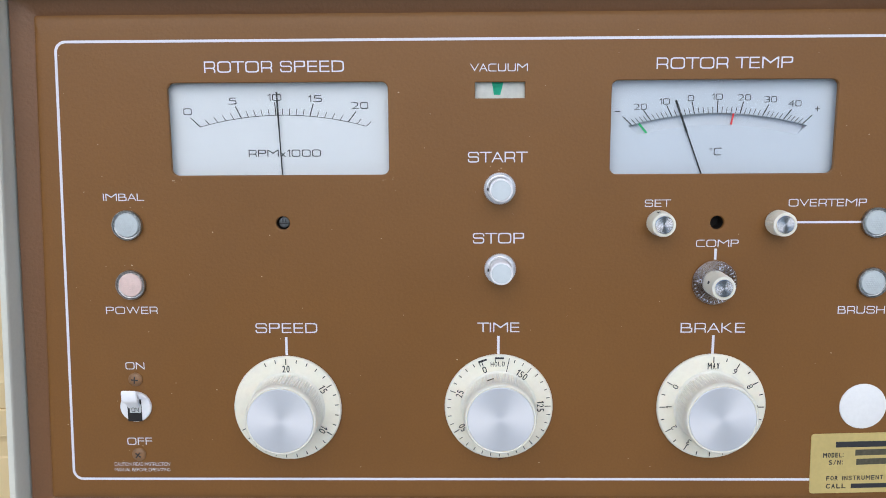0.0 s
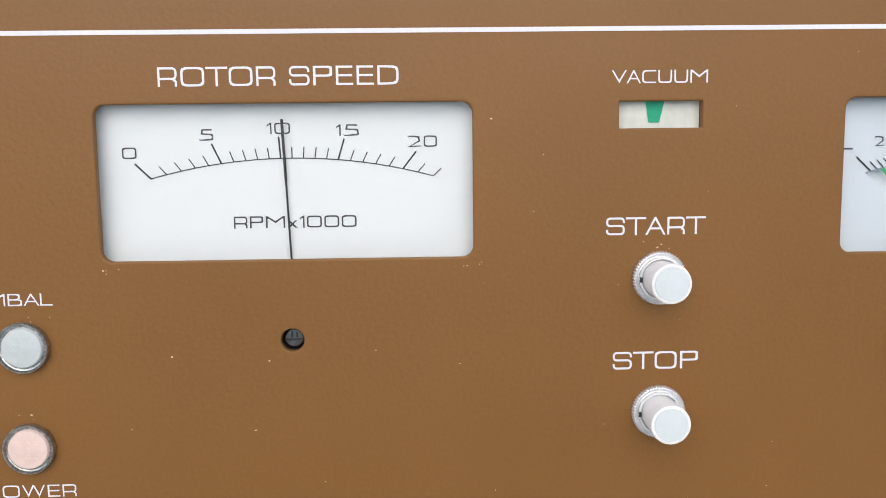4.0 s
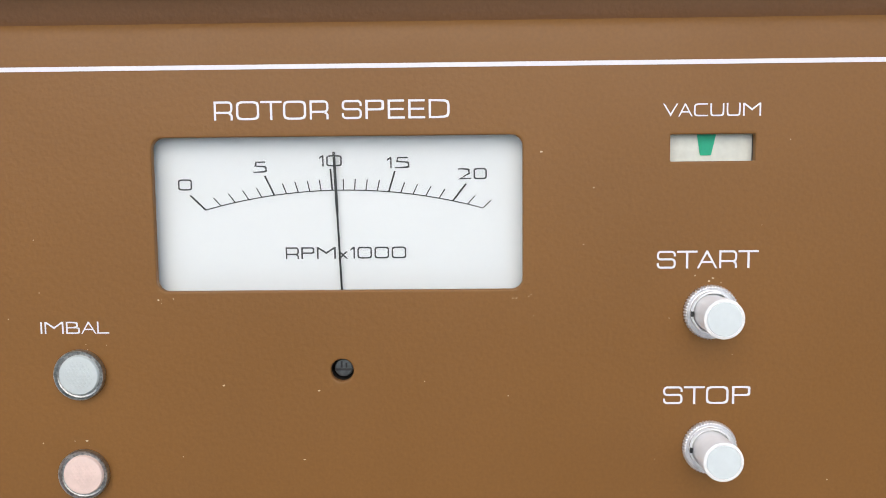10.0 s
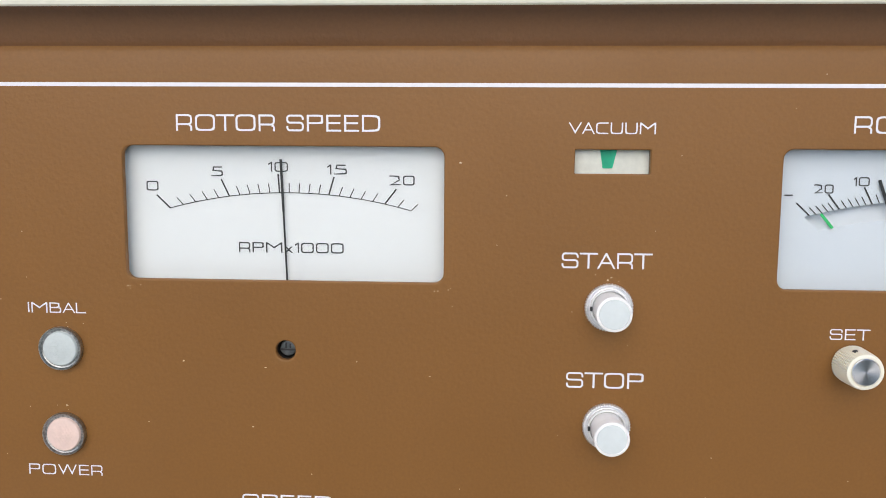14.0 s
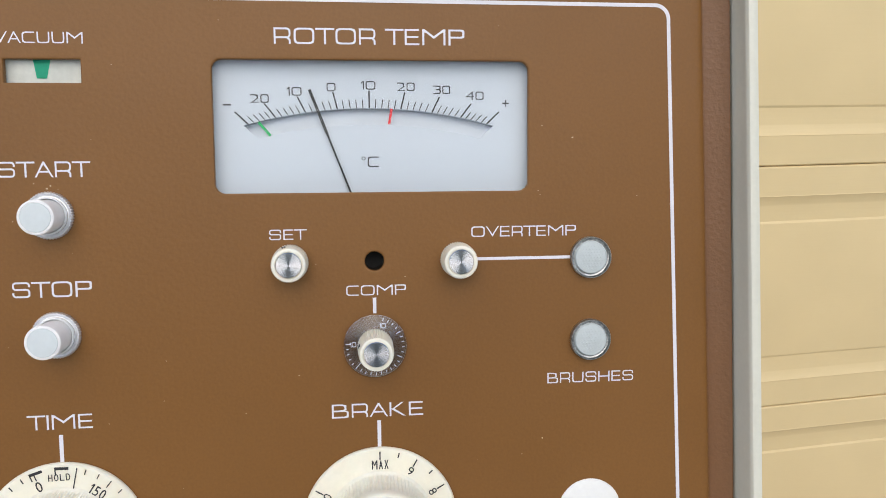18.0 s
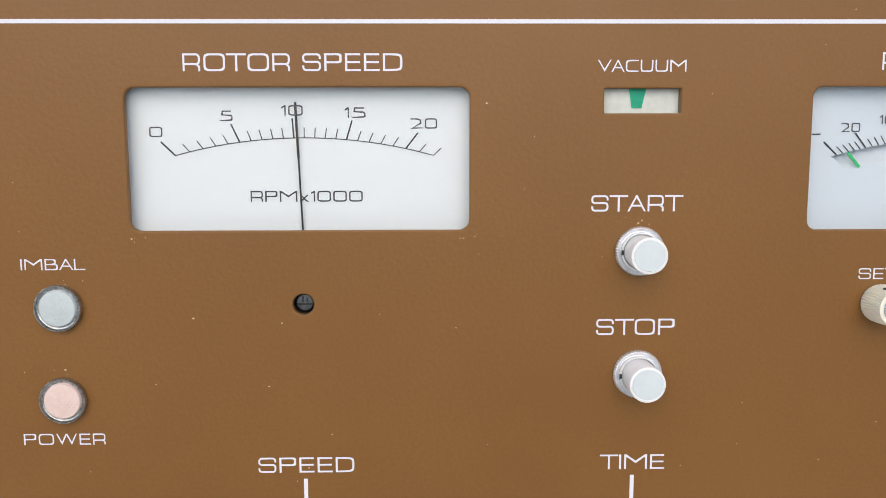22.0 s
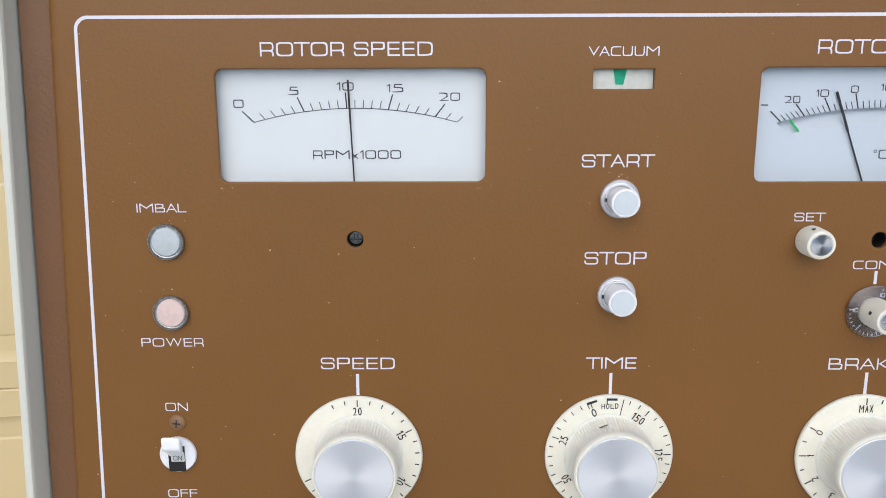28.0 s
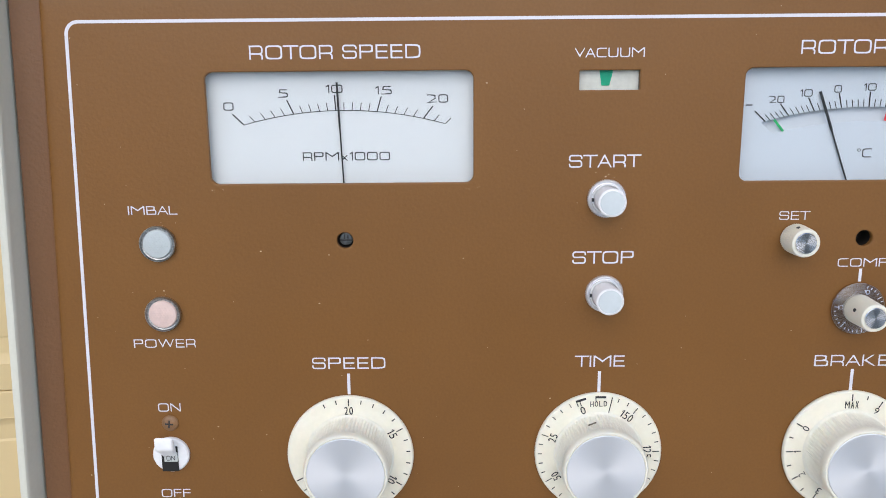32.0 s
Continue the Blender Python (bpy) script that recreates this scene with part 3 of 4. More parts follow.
def meter(mid, x0, x1, z0, label, slot=()):
    m = thing("panel_meter", 0, 0, label, "panel meter", "meters on the control panel")
    face = part("card", card(x0 - 0.003, x1 + 0.003, z0 - 0.003, 1.1785, slot), CARD_BLUE if slot else CARD, m, "white printed meter card")
    if slot:
        bm, half = bmesh.new(), len(slot) // 2
        top, low = ([bm.verts.new((x, y, z)) for x, z in side] for side, y in ((slot[:half], 0.0125), (slot[half:][::-1], 0.0084)))
        strip(bm, [top, low], close=False)
        part("slot_backing", bm, SLOT_SHADE, m, "arc slot backing, greyed to carry the recess shade")
    bm = bmesh.new()
    rows = [[bm.verts.new((x, y, z)) for x, z in rounded([(x0 - o, z0 - o), (x1 + o, z0 - o), (x1 + o, 1.1752 + o), (x0 - o, 1.1752 + o)], 0.0045)]
            for o, y in ((0.0035, 0.0095), (0.0035, 0.0036), (0.0030, 0.0036), (0.0030, 0.0095))]
    strip(bm, rows)
    bmesh.ops.recalc_face_normals(bm, faces=bm.faces)
    part("case", bm, NEEDLE, m, "black meter case")
    glass = part("window", slab(x0 - 0.002, x1 + 0.002, z0 - 0.002, 1.1770, 0.0033, 0.0036), GLASS, m, "clear meter window")
    glass.visible_shadow = False
    return m, face


INK_Y = 0.0076
speed_meter, speed_card = meter(-0.1482, -0.2240, -0.0750, 1.1130, "rectangular rotor speed meter with white scale and black needle")
part("scale_arc", arc_strip(-0.2053, -0.0910, -0.1482, 0.2136, 1.1538, INK_Y, 0.0004), BLACK_INK, speed_card)
for v in range(23):
    a = 46 - 4.2 * v
    x, z = tick_base(a, -0.1482, 0.2136, 1.1536)
    major = v % 5 == 0
    d = 0.0088 if major else 0.0045
    part("tick", bar(x, z, x - d * math.sin(radians(a)), z + d * math.cos(radians(a)), 0.0007 if major else 0.00045, INK_Y, INK_Y + 0.0001), BLACK_INK, speed_card)
for body, x, z, w in (("0", -0.2133, 1.1563, 0.0058), ("5", -0.1822, 1.1633, 0.0058), ("10", -0.1531, 1.1656, 0.0094), ("15", -0.1253, 1.1646, 0.0092), ("20", -0.0950, 1.1598, 0.0118)):
    word(body, x, z, w, 0.0046, speed_card, GREY_INK, INK_Y, name="numeral", weight=0.13)
word("RPMx1000", -0.1475, 1.1277, 0.0500, 0.0049, speed_card, GREY_INK, INK_Y, name="caption", weight=0.125)


def needle(parent, value_angle, mid, top, low, wide, thin):
    s, c = math.sin(radians(value_angle)), math.cos(radians(value_angle))
    at = lambda z: mid - (z - PIVOT) * s / c
    knee = top - (top - low) * 0.42
    bm = bar(at(knee), knee, at(top), top, wide, 0.0062, 0.0066)
    bar(at(low), low, at(knee), knee, thin, 0.0063, 0.0066, bm)
    part("needle", bm, NEEDLE, parent, "black pointer needle")


needle(speed_meter, 2.2, -0.1485, 1.1692, 1.1105, 0.0011, 0.0008)
temp_meter, temp_card = meter(0.1482, 0.0750, 0.2255, 1.1125, "rectangular rotor temperature meter with shaded arc slot and coloured limit marks",
                   [(x, arc_z(x, 0.1482, 0.2230, 1.1532)) for x in (0.0880 + 0.1215 * k / 32 for k in range(33))]
                   + [(x, arc_z(x, 0.1482, 0.2230, 1.1532) - 0.0080) for x in (0.2027 - 0.1078 * k / 32 for k in range(33))])
DEGREES = (46.7, 37.9, 27.0, 14.0, 0.0, -14.0, -27.0, -37.9, -46.7)
for k in range(41):
    i, f = min(k // 5, 7), k / 5 - min(k // 5, 7)
    a = DEGREES[i] + (DEGREES[i + 1] - DEGREES[i]) * f
    x, z = tick_base(a, 0.1482, 0.2230, 1.1532)
    d = 0.0084 if k % 5 == 0 else 0.0042
    part("tick", bar(x, z, x - d * math.sin(radians(a)), z + d * math.cos(radians(a)), 0.0007 if k % 5 == 0 else 0.00045, INK_Y - 0.0001, INK_Y), BLACK_INK, temp_card)
for body, x, z, w in (("20", 0.0960, 1.1577, 0.0086), ("10", 0.1124, 1.1611, 0.0070), ("0", 0.1300, 1.1632, 0.0043), ("10", 0.1479, 1.1641, 0.0070), ("20", 0.1662, 1.1635, 0.0086), ("30", 0.1837, 1.1621, 0.0086), ("40", 0.2002, 1.1593, 0.0088)):
    word(body, x, z, w, 0.0041, temp_card, GREY_INK, INK_Y, name="numeral", weight=0.135)
bm = bar(0.2139, 1.1556, 0.2173, 1.1556, 0.0006, INK_Y - 0.0001, INK_Y)
bar(0.2156, 1.1539, 0.2156, 1.1573, 0.0006, INK_Y - 0.00012, INK_Y, bm)
part("numeral", bm, GREY_INK, temp_card)
part("numeral", bar(0.0787, 1.1547, 0.0825, 1.1547, 0.0007, INK_Y - 0.0001, INK_Y), GREY_INK, temp_card)
word("\u00b0C", 0.1482, 1.1272, 0.0083, 0.0052, temp_card, GREY_INK, INK_Y, name="caption", weight=0.125)
part("limit_mark", bar(0.0952, 1.1464, 0.1007, 1.1400, 0.0013, 0.0070, 0.0074), GREEN_MARK, temp_meter, "green low limit mark")
part("limit_mark", bar(0.1591, 1.1529, 0.1577, 1.1454, 0.0012, 0.0070, 0.0074), RED_MARK, temp_meter, "red high limit mark")
needle(temp_meter, 20.9, 0.1467, 1.1619, 1.1105, 0.0014, 0.0009)

vacuum = thing("vacuum_indicator", 0, 0, "small slot indicator with green flag on a pale card", "indicator")
part("card", slab(-0.019, 0.0195, 1.1610, 1.1765, 0.0045, 0.006), material("vacuum_card", (0.62, 0.64, 0.58), 0.6, grain=0.05, stain=0.08, stain_scale=90), vacuum)
part("tunnel", slab(0.0171, 0.0180, 1.1636, 1.1747, 0.0036, 0.0045), NEEDLE, vacuum, "black slot edge")
bm = bmesh.new()
bm.faces.new([bm.verts.new((x, 0.0042, z)) for x, z in ((-0.0050, 1.1750), (0.0028, 1.1750), (0.0008, 1.1662), (-0.0036, 1.1662))])
bmesh.ops.solidify(bm, geom=bm.faces[:], thickness=0.0002)
part("flag", bm, GREEN, vacuum, "green tapered flag")


# ---- large dial knobs ----
def ribbed(count, depth, first, last):
    def wave(k, ring):
        return 1 - depth * (k % 2) if first <= ring <= last else 1
    return wave


def dial_knob(x, z, label, marks, words):
    d = thing("dial_knob", x, z, label, "knob", "large dial knobs")
    skirt = part("skirt", lathe([(0.0354, 0.0), (0.0381, 0.0004), (0.0384, 0.0016), (0.0382, 0.0027), (0.0375, 0.0034), (0.0360, 0.0036), (0.0240, 0.0036), (0.0, 0.0036)], 96), IVORY, d, "ivory graduated skirt")
    grip = part("grip", lathe([(0.0268, 0.0036), (0.0260, 0.0042), (0.0257, 0.0055), (0.0256, 0.0062), (0.0248, 0.0225), (0.0246, 0.0232)], 160, ribbed(160, 0.026, 2, 4)), IVORY_WORN, d, "finely ribbed ivory grip")
    part("collar", lathe([(0.0248, 0.0228), (0.0248, 0.0255), (0.0244, 0.0274), (0.0238, 0.0281), (0.0231, 0.0280), (0.0229, 0.0274), (0.0, 0.0274)], 96), IVORY, grip, "smooth ivory collar")
    part("cap", lathe([(0.0227, 0.0270), (0.0227, 0.0278), (0.0223, 0.0282), (0.0, 0.0282)], 96), ALU, grip, "spun aluminium cap")
    for angle, r0, r1, w in marks:
        s, c = math.sin(radians(angle)), math.cos(radians(angle))
        part("tick", bar(r0 * s, r0 * c, r1 * s, r1 * c, w, -0.0038, -0.0034), BLACK_INK, skirt)
    for body, angle, r, w, h in words:
        s, c = math.sin(radians(angle)), math.cos(radians(angle))
        word(body, r * s, r * c, w * (0.45 if body == "1" else 1), h, skirt, BLACK_INK, -0.0038, angle, "numeral", -0.01, False, 0.14)
    return d


marks = [((20 - v) * 12.2, 0.0324 if v % 5 == 0 else 0.0341, 0.0366, 0.0006) for v in range(0, 23)]
dial_knob(-0.1499, 0.9474, "large ivory speed dial with aluminium cap, set to twenty", marks,
          [("20", 0, 0.0294, 0.0052, 0.0050), ("15", 61, 0.0294, 0.0052, 0.0050), ("10", 122, 0.0294, 0.0052, 0.0050), ("5", 183, 0.0294, 0.0026, 0.0050), ("0", 244, 0.0294, 0.0026, 0.0050)])
marks = [(-20 - 10.06 * k, 0.0324 if k % 5 == 0 else 0.0341, 0.0366, 0.0005) for k in range(33)] + [(11.5, 0.0265, 0.0366, 0.0005), (0.6, 0.0353, 0.0366, 0.0062), (-18.6, 0.0353, 0.0366, 0.0062), (-4.2, 0.0328, 0.0366, 0.0005), (-23.2, 0.0328, 0.0366, 0.0005)]
timer = dial_knob(0.0003, 0.9484, "large ivory timer dial with aluminium cap, set to hold", marks,
          [("HOLD", -1.5, 0.0318, 0.0100, 0.0034), ("0", -20, 0.0294, 0.0028, 0.0050), ("25", -70, 0.0294, 0.0052, 0.0048), ("50", -120.6, 0.0294, 0.0052, 0.0048), ("75", -171, 0.0294, 0.0052, 0.0048),
           ("100", 138.8, 0.0294, 0.0078, 0.0048), ("125", 88.6, 0.0294, 0.0078, 0.0048), ("150", 34, 0.0288, 0.0078, 0.0050)])
smear = part("smudge", slab(-0.0026, 0.0026, -0.0006, 0.0007, -0.0003, 0.0, 0.0005), material("dark_smudge", (0.16, 0.14, 0.10), 0.8, grain=0.4, grain_scale=900), timer, "dark rubbed mark")
smear.matrix_local = pose(0, 0, 0, 0, -15, 0) @ pose(0, -0.0155, 0.0250, -90, 0, 14)
marks = [(-60 - 15 * k, 0.0324 if k % 2 == 0 else 0.0341, 0.0366, 0.0006) for k in range(21)]
dial_knob(0.1503, 0.9485, "large ivory brake dial with aluminium cap, set to maximum", marks,
          [("MAX", 0, 0.0300, 0.0082, 0.0046)] + [(str(v), -60 - 30 * v, 0.0300, 0.0027, 0.0042) for v in range(10)])


# ---- small knobs ----
def small_knob(x, z, tall, label, mark=None):
    k = thing("small_knob", x, z, label, "knob", "small ribbed knobs")
    body = part("body", lathe([(0.0082, 0.0006), (0.0087, 0.0010), (0.0087, 0.0040), (0.0083, tall - 0.0016), (0.0078, tall - 0.0003), (0.0070, tall), (0.0063, tall), (0.0061, tall - 0.0006), (0.0, tall - 0.0006)], 88, ribbed(44, 0.08, 1, 3)), IVORY, k, sharp=22)
    part("cap", lathe([(0.0060, tall - 0.0008), (0.0060, tall + 0.0001), (0.0057, tall + 0.0004), (0.0, tall + 0.0004)], 48), SMALL_ALU, body, "spun metal cap")
    if mark is not None:
        part("grub_screw", lathe([(0.0011, -0.0004), (0.0011, 0.0002), (0.0, 0.0002)], 10), BLACK_INK, body).matrix_local = pose(0, 0, 0, 0, mark, 0) @ pose(0.0, -tall * 0.62, 0.0084, -90, 0, 0)
    part("bush", lathe([(0.0040, 0.0), (0.0040, 0.0008)], 24), STEEL, k)
    return k


small_knob(0.1092, 1.0795, 0.0156, "small ivory ribbed set knob with metal cap", -18)
small_knob(0.1899, 1.0793, 0.0146, "small ivory ribbed overtemperature knob with metal cap")
comp = small_knob(0.1489, 1.0376, 0.0215, "small ivory knob on a smoked transparent graduated disc", -72)
disc = part("disc", lathe([(0.0153, 0.0014), (0.0153, 0.0022), (0.0149, 0.0026), (0.0, 0.0026)], 72), SMOKE, comp, "smoked transparent disc")
for k in range(25):
    a = -84 - 10.8 * k
    long = k % 5 == 0
    s, c = math.sin(radians(a)), math.cos(radians(a))
    r0 = 0.0118 if long else 0.0130
    part("tick", bar(r0 * s, r0 * c, 0.0143 * s, 0.0143 * c, 0.0004, -0.0029, -0.0027), WHITE_INK, disc)
for body, a in (("10", -84), ("x", -136), ("10", 20)):
    word(body, 0.0108 * math.sin(radians(a)), 0.0108 * math.cos(radians(a)), 0.0030 if body != "x" else 0.0020, 0.0025 if body != "x" else 0.0020, disc, WHITE_INK, -0.0028, a * 0.12, "numeral", 0.0)


# ---- push buttons, lamps, switch ----
def push_button(x, z, tall, label):
    b = thing("push_button", x, z, label, "button", "push buttons")
    part("knurled_ring", lathe([(0.0102, 0.0), (0.0111, 0.0004), (0.0112, 0.0018), (0.0108, 0.0029), (0.0101, 0.0031), (0.0098, 0.0027), (0.0091, 0.0024), (0.0087, 0.0025), (0.0087, 0.0008)], 104, ribbed(52, 0.065, 1, 3)), STEEL, b, "knurled nickel ring nut", 20)
    part("collar", lathe([(0.0087, 0.0030), (0.0084, 0.0044), (0.0080, 0.0044), (0.0080, 0.0010), (0.0, 0.0010)], 64), WHITE_PLASTIC, b)
    part("slot", slab(-0.0088, -0.0078, -0.0012, 0.0008, -0.0049, -0.0040), BLACK_INK, b, "black slot")
    plunger = part("plunger", lathe([(0.0074, 0.0010), (0.0074, 0.0050), (0.0079, tall - 0.0012), (0.0078, tall - 0.0003), (0.0073, tall), (0.0069, tall), (0.0067, tall - 0.0002), (0.0, tall - 0.0004)], 64), WHITE_PLASTIC, b)
    part("cap", lathe([(0.0066, tall - 0.0006), (0.0066, tall - 0.0001), (0.0064, tall + 0.0001), (0.0, tall + 0.0002)], 64), CAP_BLUE, plunger, "pale blue cap insert")
    return b


push_button(0.0004, 1.1034, 0.0181, "white start push button in a knurled nickel ring")
push_button(0.0009, 1.0476, 0.0192, "white stop push button in a knurled nickel ring")


def lamp(x, z, mat, label, lens):
    b = thing("indicator_lamp", x, z, label, "indicator lamp", "indicator lamps")
    part("bezel", lathe([(0.0101, 0.0), (0.0104, 0.0006), (0.0104, 0.0027), (0.0102, 0.0031), (0.0099, 0.0031), (0.0096, 0.0026), (0.0094, 0.0019), (0.0087, 0.0016), (0.0082, 0.0017)], 72), CHROME, b, "tarnished chrome bezel")
    bm = lathe([(0.0083, 0.0010), (0.0082, 0.0025), (0.0078, 0.0030), (0.0060, 0.0033), (0.0, 0.0036)], 64)
    for i in range(-5, 6):
        for j in range(-5, 6):
            px, pz = (i + 0.5 * (j % 2)) * 0.0016, j * 0.0014
            r = math.hypot(px, pz)
            if r < 0.0064:
                top = 0.0036 - 0.0006 * (r / 0.0077) ** 2
                lathe([(0.00056, top - 0.0003), (0.00046, top + 0.00003), (0.00028, top + 0.00009), (0.0, top + 0.00010)], 7, None, bm, px, pz)
    part("lens", bm, mat, b, lens)
    return b


lamp(-0.2566, 1.0792, LENS_CLEAR, "unlit imbalance lamp, frosted clear lens in chrome bezel", "frosted clear lens")
lamp(-0.2569, 1.0372, LENS_PINK, "unlit power lamp, pale pink lens in chrome bezel", "pale pink lens")
lamp(0.2569, 1.0790, LENS_CLEAR, "unlit overtemperature lamp, frosted clear lens in chrome bezel", "frosted clear lens")
lamp(0.2571, 1.0374, LENS_CLEAR, "unlit brushes lamp, frosted clear lens in chrome bezel", "frosted clear lens")


def screw(x, z, turn):
    s = thing("screw", x, z, "brown painted cross-head panel screw", "screw", "panel screws", turn=turn)
    part("head", lathe([(0.0049, 0.0), (0.0050, 0.0006), (0.0044, 0.0015), (0.0030, 0.0021), (0.0, 0.0024)], 32), SCREW, s)
    bm = bar(-0.0024, 0, 0.0024, 0, 0.0009, -0.00245, -0.0020)
    bar(0, -0.0024, 0, 0.0024, 0.0009, -0.00246, -0.0020, bm)
    part("cross_slot", bm, BLACK_INK, s)


screw(-0.2587, 0.9682, 6)
screw(-0.2598, 0.9118, 40)

switch = thing("toggle_switch", -0.2592, 0.9482, "white round-bezel toggle switch, flipped up to on", "switch")
part("bezel", lathe([(0.0109, 0.0), (0.0111, 0.0006), (0.0110, 0.0022), (0.0103, 0.0030), (0.0, 0.0030)], 64), WHITE_PLASTIC, switch)
part("slot", slab(-0.0054, 0.0046, -0.0102, 0.0060, -0.0034, -0.0028), DARK, switch, "black slot")
part("flag_plate", slab(-0.0036, 0.0044, -0.0036, 0.0024, -0.0040, -0.0030, 0.0004), material("switch_flag", (0.55, 0.57, 0.55), 0.5, grain=0.03), switch, "grey flag marked ON")
word("ON", 0.0004, -0.0012, 0.0052, 0.0030, switch, GREY_INK, -0.0042, name="legend", slim=0.0)
bm = bmesh.new()
rows = []
for y, z0, z1, h in ((-0.0030, -0.0010, 0.0072, 0.0046), (-0.0065, 0.0030, 0.0112, 0.0050), (-0.0090, 0.0050, 0.0140, 0.0056), (-0.0105, 0.0064, 0.0150, 0.0060), (-0.0113, 0.0076, 0.0144, 0.0056), (-0.0116, 0.0086, 0.0136, 0.0050)):
    rows.append([bm.verts.new((x - 0.0008, y, z)) for x, z in rounded([(-h * 0.92, z0), (h * 0.92, z0), (h * 0.92, z1), (-h * 0.92, z1)], 0.0014, 4)])
strip(bm, rows)
bm.faces.new(rows[-1])
bmesh.ops.recalc_face_normals(bm, faces=bm.faces)
part("lever", bm, WHITE_PLASTIC, switch, "white paddle lever tilted up")

# ---- openings and plates ----
sensor = thing("recessed_adjuster", -0.149, 1.0800, "recessed dark slotted adjuster behind a round hole", "adjuster")
part("barrel", lathe([(0.0052, -0.0036), (0.0050, -0.0038), (0.0046, -0.0090), (0.0, -0.0090)], 32), DARK, sensor)
part("slotted_screw", lathe([(0.0038, -0.0085), (0.0038, -0.0052), (0.0034, -0.0048), (0.0, -0.0046)], 32), material("dull_steel", (0.17, 0.19, 0.20), 0.3, 0.7, grain=0.3), sensor, "dull steel slotted screw")
part("screw_slot", bar(-0.0037, -0.0006, 0.0037, -0.0006, 0.0009, 0.0043, 0.0048), BLACK_INK, sensor)
part("screw_notch", bar(-0.0008, 0.0002, -0.0008, 0.0028, 0.0008, 0.0043, 0.0048), BLACK_INK, sensor)
part("screw_notch", bar(0.0012, 0.0002, 0.0012, 0.0022, 0.0007, 0.0043, 0.0048), BLACK_INK, sensor)
hole = thing("access_hole", 0.1493, 1.0791, "empty round black access hole in the panel", "hole")
part("barrel", lathe([(0.0052, -0.0036), (0.0050, -0.0038), (0.0048, -0.0140), (0.0, -0.0140)], 32), DARK, hole)

plug = thing("round_plug", 0.2577, 0.9479, "plain flat white round plug disc", "plug")
part("disc", lathe([(0.0163, 0.0), (0.0165, 0.0003), (0.0163, 0.0009), (0.0158, 0.0011), (0.0, 0.0011)], 72), material("white_vinyl", (0.84, 0.84, 0.81), 0.5, grain=0.02, stain=0.02, stain_scale=60), plug)

plate = thing("service_label", 0.2652, 0.9036, "gold foil service label with black print", "label", turn=-1.4)
part("foil", slab(-0.0415, 0.0440, -0.0205, 0.0245, -0.0006, 0.0, 0.0022, 0.0002), GOLD, plate)
part("print_bar", slab(-0.0240, 0.0260, 0.0142, 0.0184, -0.0008, -0.0006), BLACK_INK, plate, "plain black printed bar")
word("MODEL:", -0.0255, 0.0085, 0.0145, 0.0036, plate, BLACK_INK, -0.0008, name="print", slim=0.0, square=False, weight=0.19)
word("S/N:", -0.0235, 0.0030, 0.0100, 0.0036, plate, BLACK_INK, -0.0008, name="print", slim=0.0, square=False, weight=0.19)
part("marker_bar", bar(-0.0100, 0.0100, 0.0280, 0.0104, 0.0044, -0.0008, -0.0006), MARKER, plate, "faded dark marker bar")
part("marker_bar", bar(-0.0090, 0.0030, 0.0294, 0.0036, 0.0044, -0.0008, -0.0006), MARKER, plate, "faded dark marker bar")
word("FOR INSTRUMENT SERVICE", 0.0014, -0.0090, 0.0625, 0.0033, plate, BLACK_INK, -0.0008, name="print", slim=0.0, square=False, weight=0.19)
word("CALL", -0.0228, -0.0150, 0.0140, 0.0036, plate, BLACK_INK, -0.0008, name="print", slim=0.0, square=False, weight=0.19)
part("print_bar", slab(-0.0120, 0.0335, -0.0168, -0.0135, -0.0008, -0.0006), BLACK_INK, plate, "plain black printed bar")

# ---- garage door behind ----
door = new("garage_door")
door.matrix_world = pose(0, 1.25, 0, 0, 0, 6.0)
tagged(door, "tan sectional garage door with pressed horizontal panels", "garage door")
SECTION, JOINT = 0.620, 0.2495


def door_section():
    """One section, pressed: a plain field between ridges, bevelled at the joints."""
    bm = bmesh.new()
    profile = [(0.000, 0.012), (0.0012, 0.003), (0.004, 0.0), (0.066, 0.0), (0.0675, -0.0008), (0.070, 0.0012), (0.088, 0.0080), (0.091, 0.0085), (0.126, 0.0085), (0.131, 0.0056), (0.134, 0.0052)]
    profile = [(z * 1.06, y) for z, y in profile]
    profile = profile + [(SECTION - s, y) for s, y in reversed(profile)]
    rows = [[bm.verts.new((x, y, z)) for x in (-4.0, -1.6, 1.6, 4.0)] for z, y in profile]
    strip(bm, rows, close=False)
    back = [[bm.verts.new((x, 0.05, z)) for x in (-4.0, 4.0)] for z in (0.0, SECTION)]
    bm.faces.new((back[0][0], back[0][1], back[1][1], back[1][0]))
    bmesh.ops.recalc_face_normals(bm, faces=bm.faces)
    return bm


for k in range(-1, 4):
    s = part("door_panel", door_section(), DOOR, door, sharp=20)
    s.matrix_local = pose(0, 0, JOINT + SECTION * k)

# ---- ground ----
ground = new("ground")
bm = bmesh.new()
bmesh.ops.create_grid(bm, x_segments=8, y_segments=8, size=60)
me = bpy.data.meshes.new("ground")
bm.to_mesh(me)
bm.free()
me.materials.append(CONCRETE)
bpy.data.objects.remove(ground)
ground = new("ground", me)
ground.location.z = GROUND
tagged(ground, "pale concrete driveway", "ground", kind="structure")

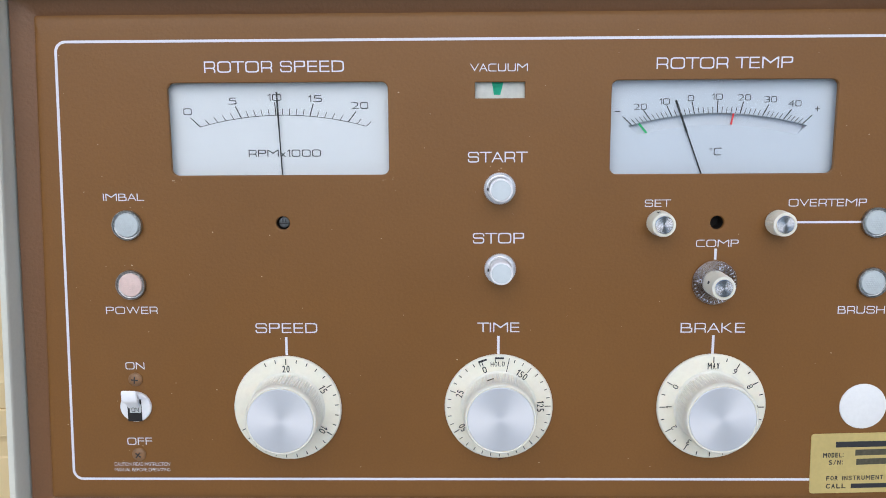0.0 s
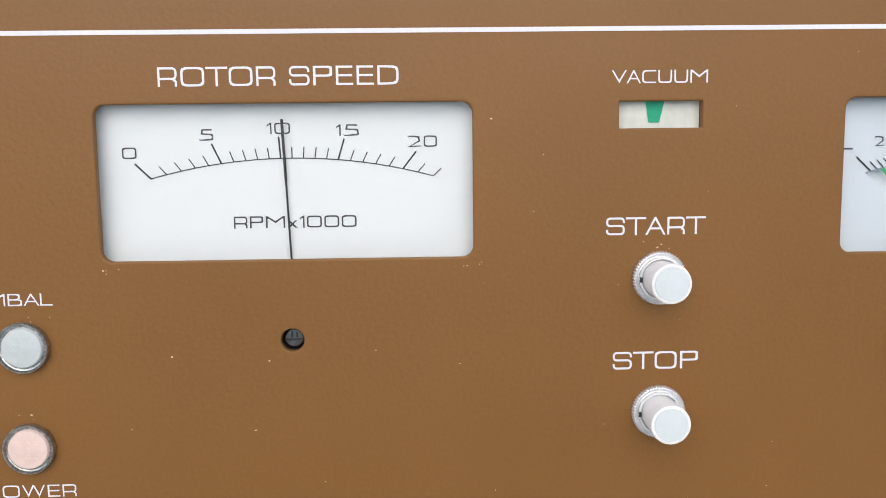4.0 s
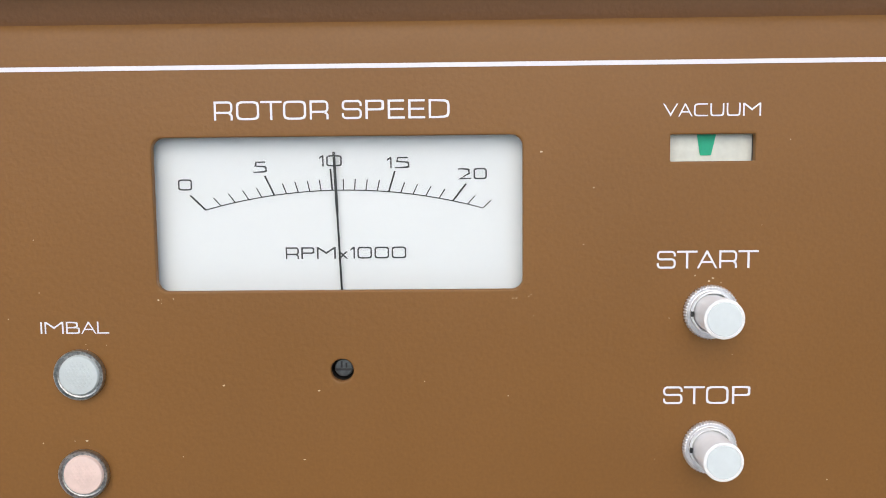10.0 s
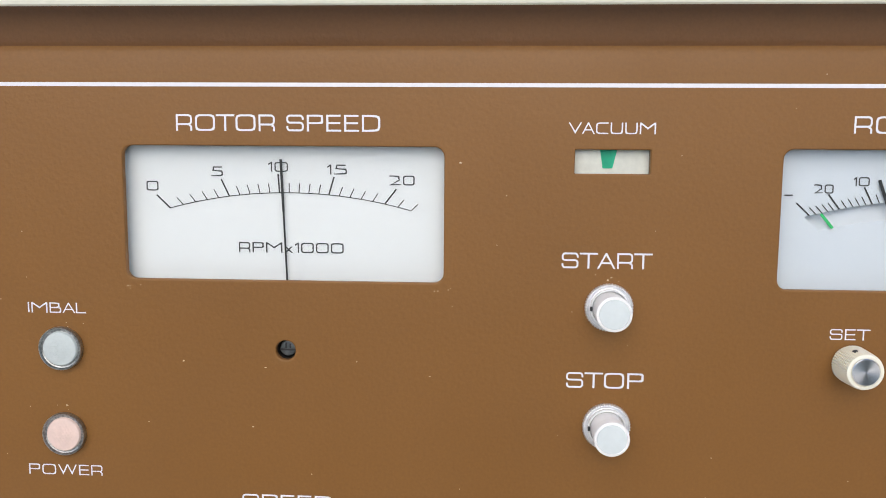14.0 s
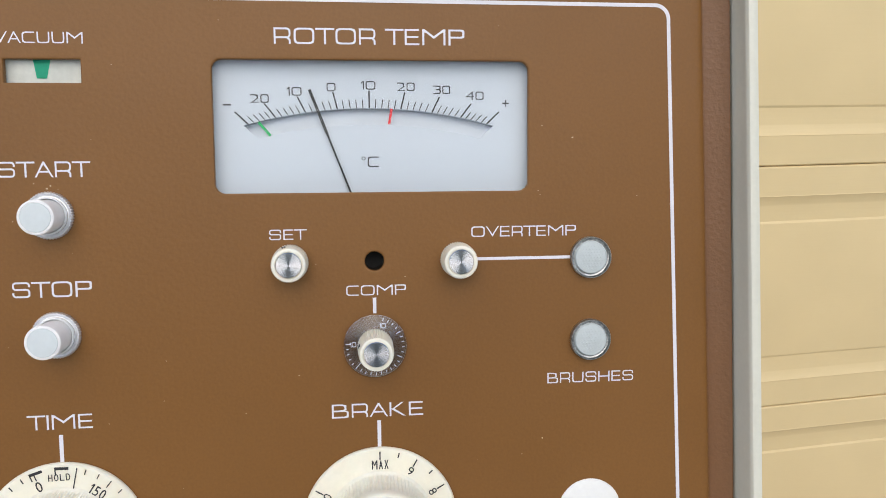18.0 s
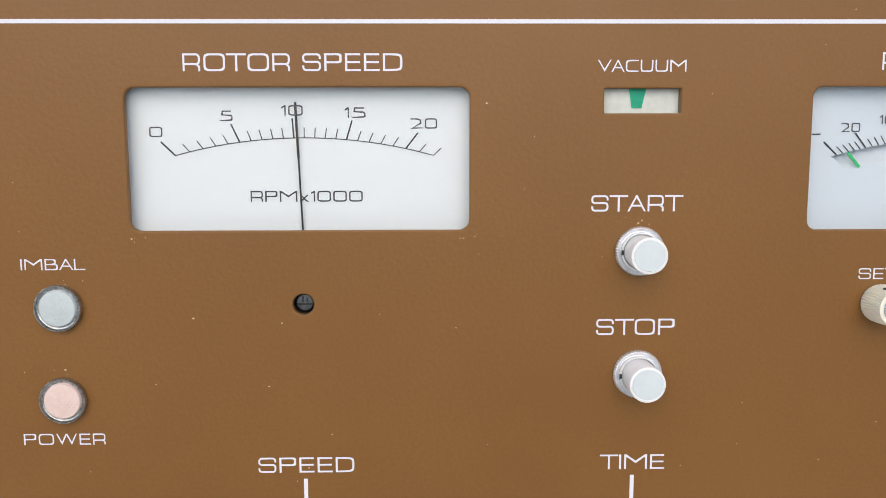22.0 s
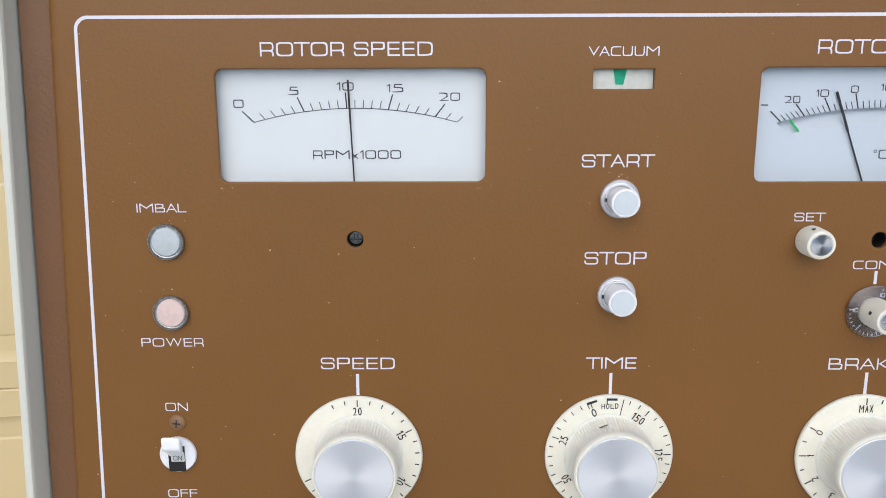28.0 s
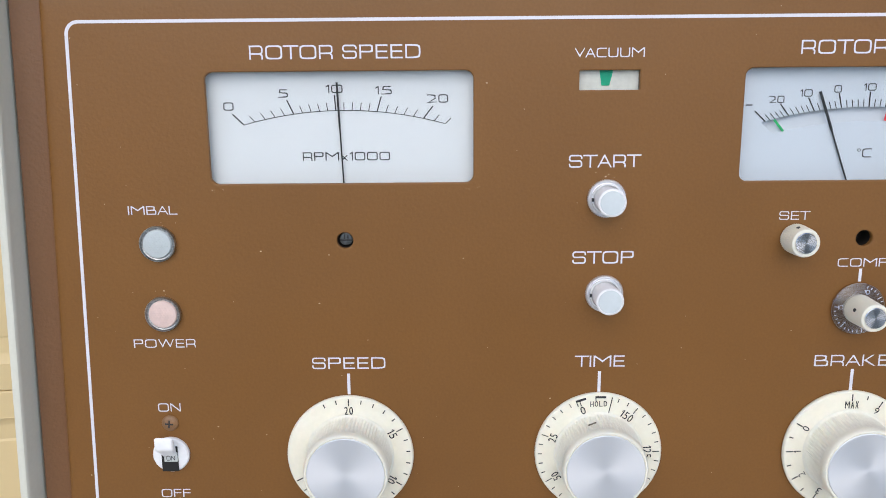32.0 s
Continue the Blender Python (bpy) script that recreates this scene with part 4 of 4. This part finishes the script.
# ---- unseen wall added behind the camera to block low sky and darken reflections ----
wall = new("sky_blocker_wall", bpy.data.meshes.new("sky_blocker_wall"))
bm = bmesh.new()
bmesh.ops.create_cube(bm, size=1, matrix=Matrix.Translation((0, -9, GROUND + 1.7)) @ Matrix.Diagonal((30, 0.25, 3.4, 1)))
bm.to_mesh(wall.data)
bm.free()
wall.data.materials.append(material("blocker_grey", (0.22, 0.22, 0.2), 0.85, grain=0.1, grain_scale=60, stain=0.15, stain_scale=1.5, bump=0.3, bump_scale=80))
tagged(wall, "unseen plain grey wall added behind the camera to block low sky", "wall", kind="structure")

# ---- dust and chips on the panel ----
rng = random.Random(7)
bm = bmesh.new()
spots = [(rng.uniform(-0.31, 0.31), rng.uniform(0.885, 1.21)) for _ in range(85)]
for cx, cz, n in ((-0.2255, 1.1115, 9), (-0.0745, 1.1112, 6), (-0.2580, 1.0905, 3), (-0.2580, 1.0490, 3), (0.0, 1.1165, 4), (0.2270, 1.1108, 4)):
    spots += [(rng.gauss(cx, 0.003), rng.gauss(cz, 0.0012)) for _ in range(n)]
for x, z in spots:
    if any(min(p[0] for p in o) - 0.002 < x < max(p[0] for p in o) + 0.002 and min(p[1] for p in o) - 0.002 < z < max(p[1] for p in o) + 0.002 for o in OPENINGS):
        continue
    r = rng.choice((0.00018, 0.00025, 0.00025, 0.0004))
    a, n = rng.uniform(0, 6.28), rng.choice((4, 5, 6))
    bm.faces.new([bm.verts.new((x + r * rng.uniform(0.6, 1.7) * math.cos(a + k * 6.283 / n), -0.00015, z + r * rng.uniform(0.6, 1.2) * math.sin(a + k * 6.283 / n))) for k in range(n)])
bmesh.ops.recalc_face_normals(bm, faces=bm.faces)
tagged(part("dust_flecks", bm, DUST, panel, "pale dust flecks and chips", 0), kind="stuff")
rng = random.Random(11)
bm = bmesh.new()
for cx, cz, r in ((0.0012, 0.9084, 0.0011), (0.0026, 0.9088, 0.0008), (0.0004, 0.9074, 0.0006)):
    bm.faces.new([bm.verts.new((cx + r * rng.uniform(0.7, 1.5) * math.cos(k * 0.785), -0.00012, cz + r * rng.uniform(0.4, 0.9) * math.sin(k * 0.785))) for k in range(8)])
bmesh.ops.recalc_face_normals(bm, faces=bm.faces)
part("dirt_smear", bm, material("dark_dirt", (0.09, 0.035, 0.015), 0.7, grain=0.3, grain_scale=800), panel, "dark dirt smear below the timer dial", 0)
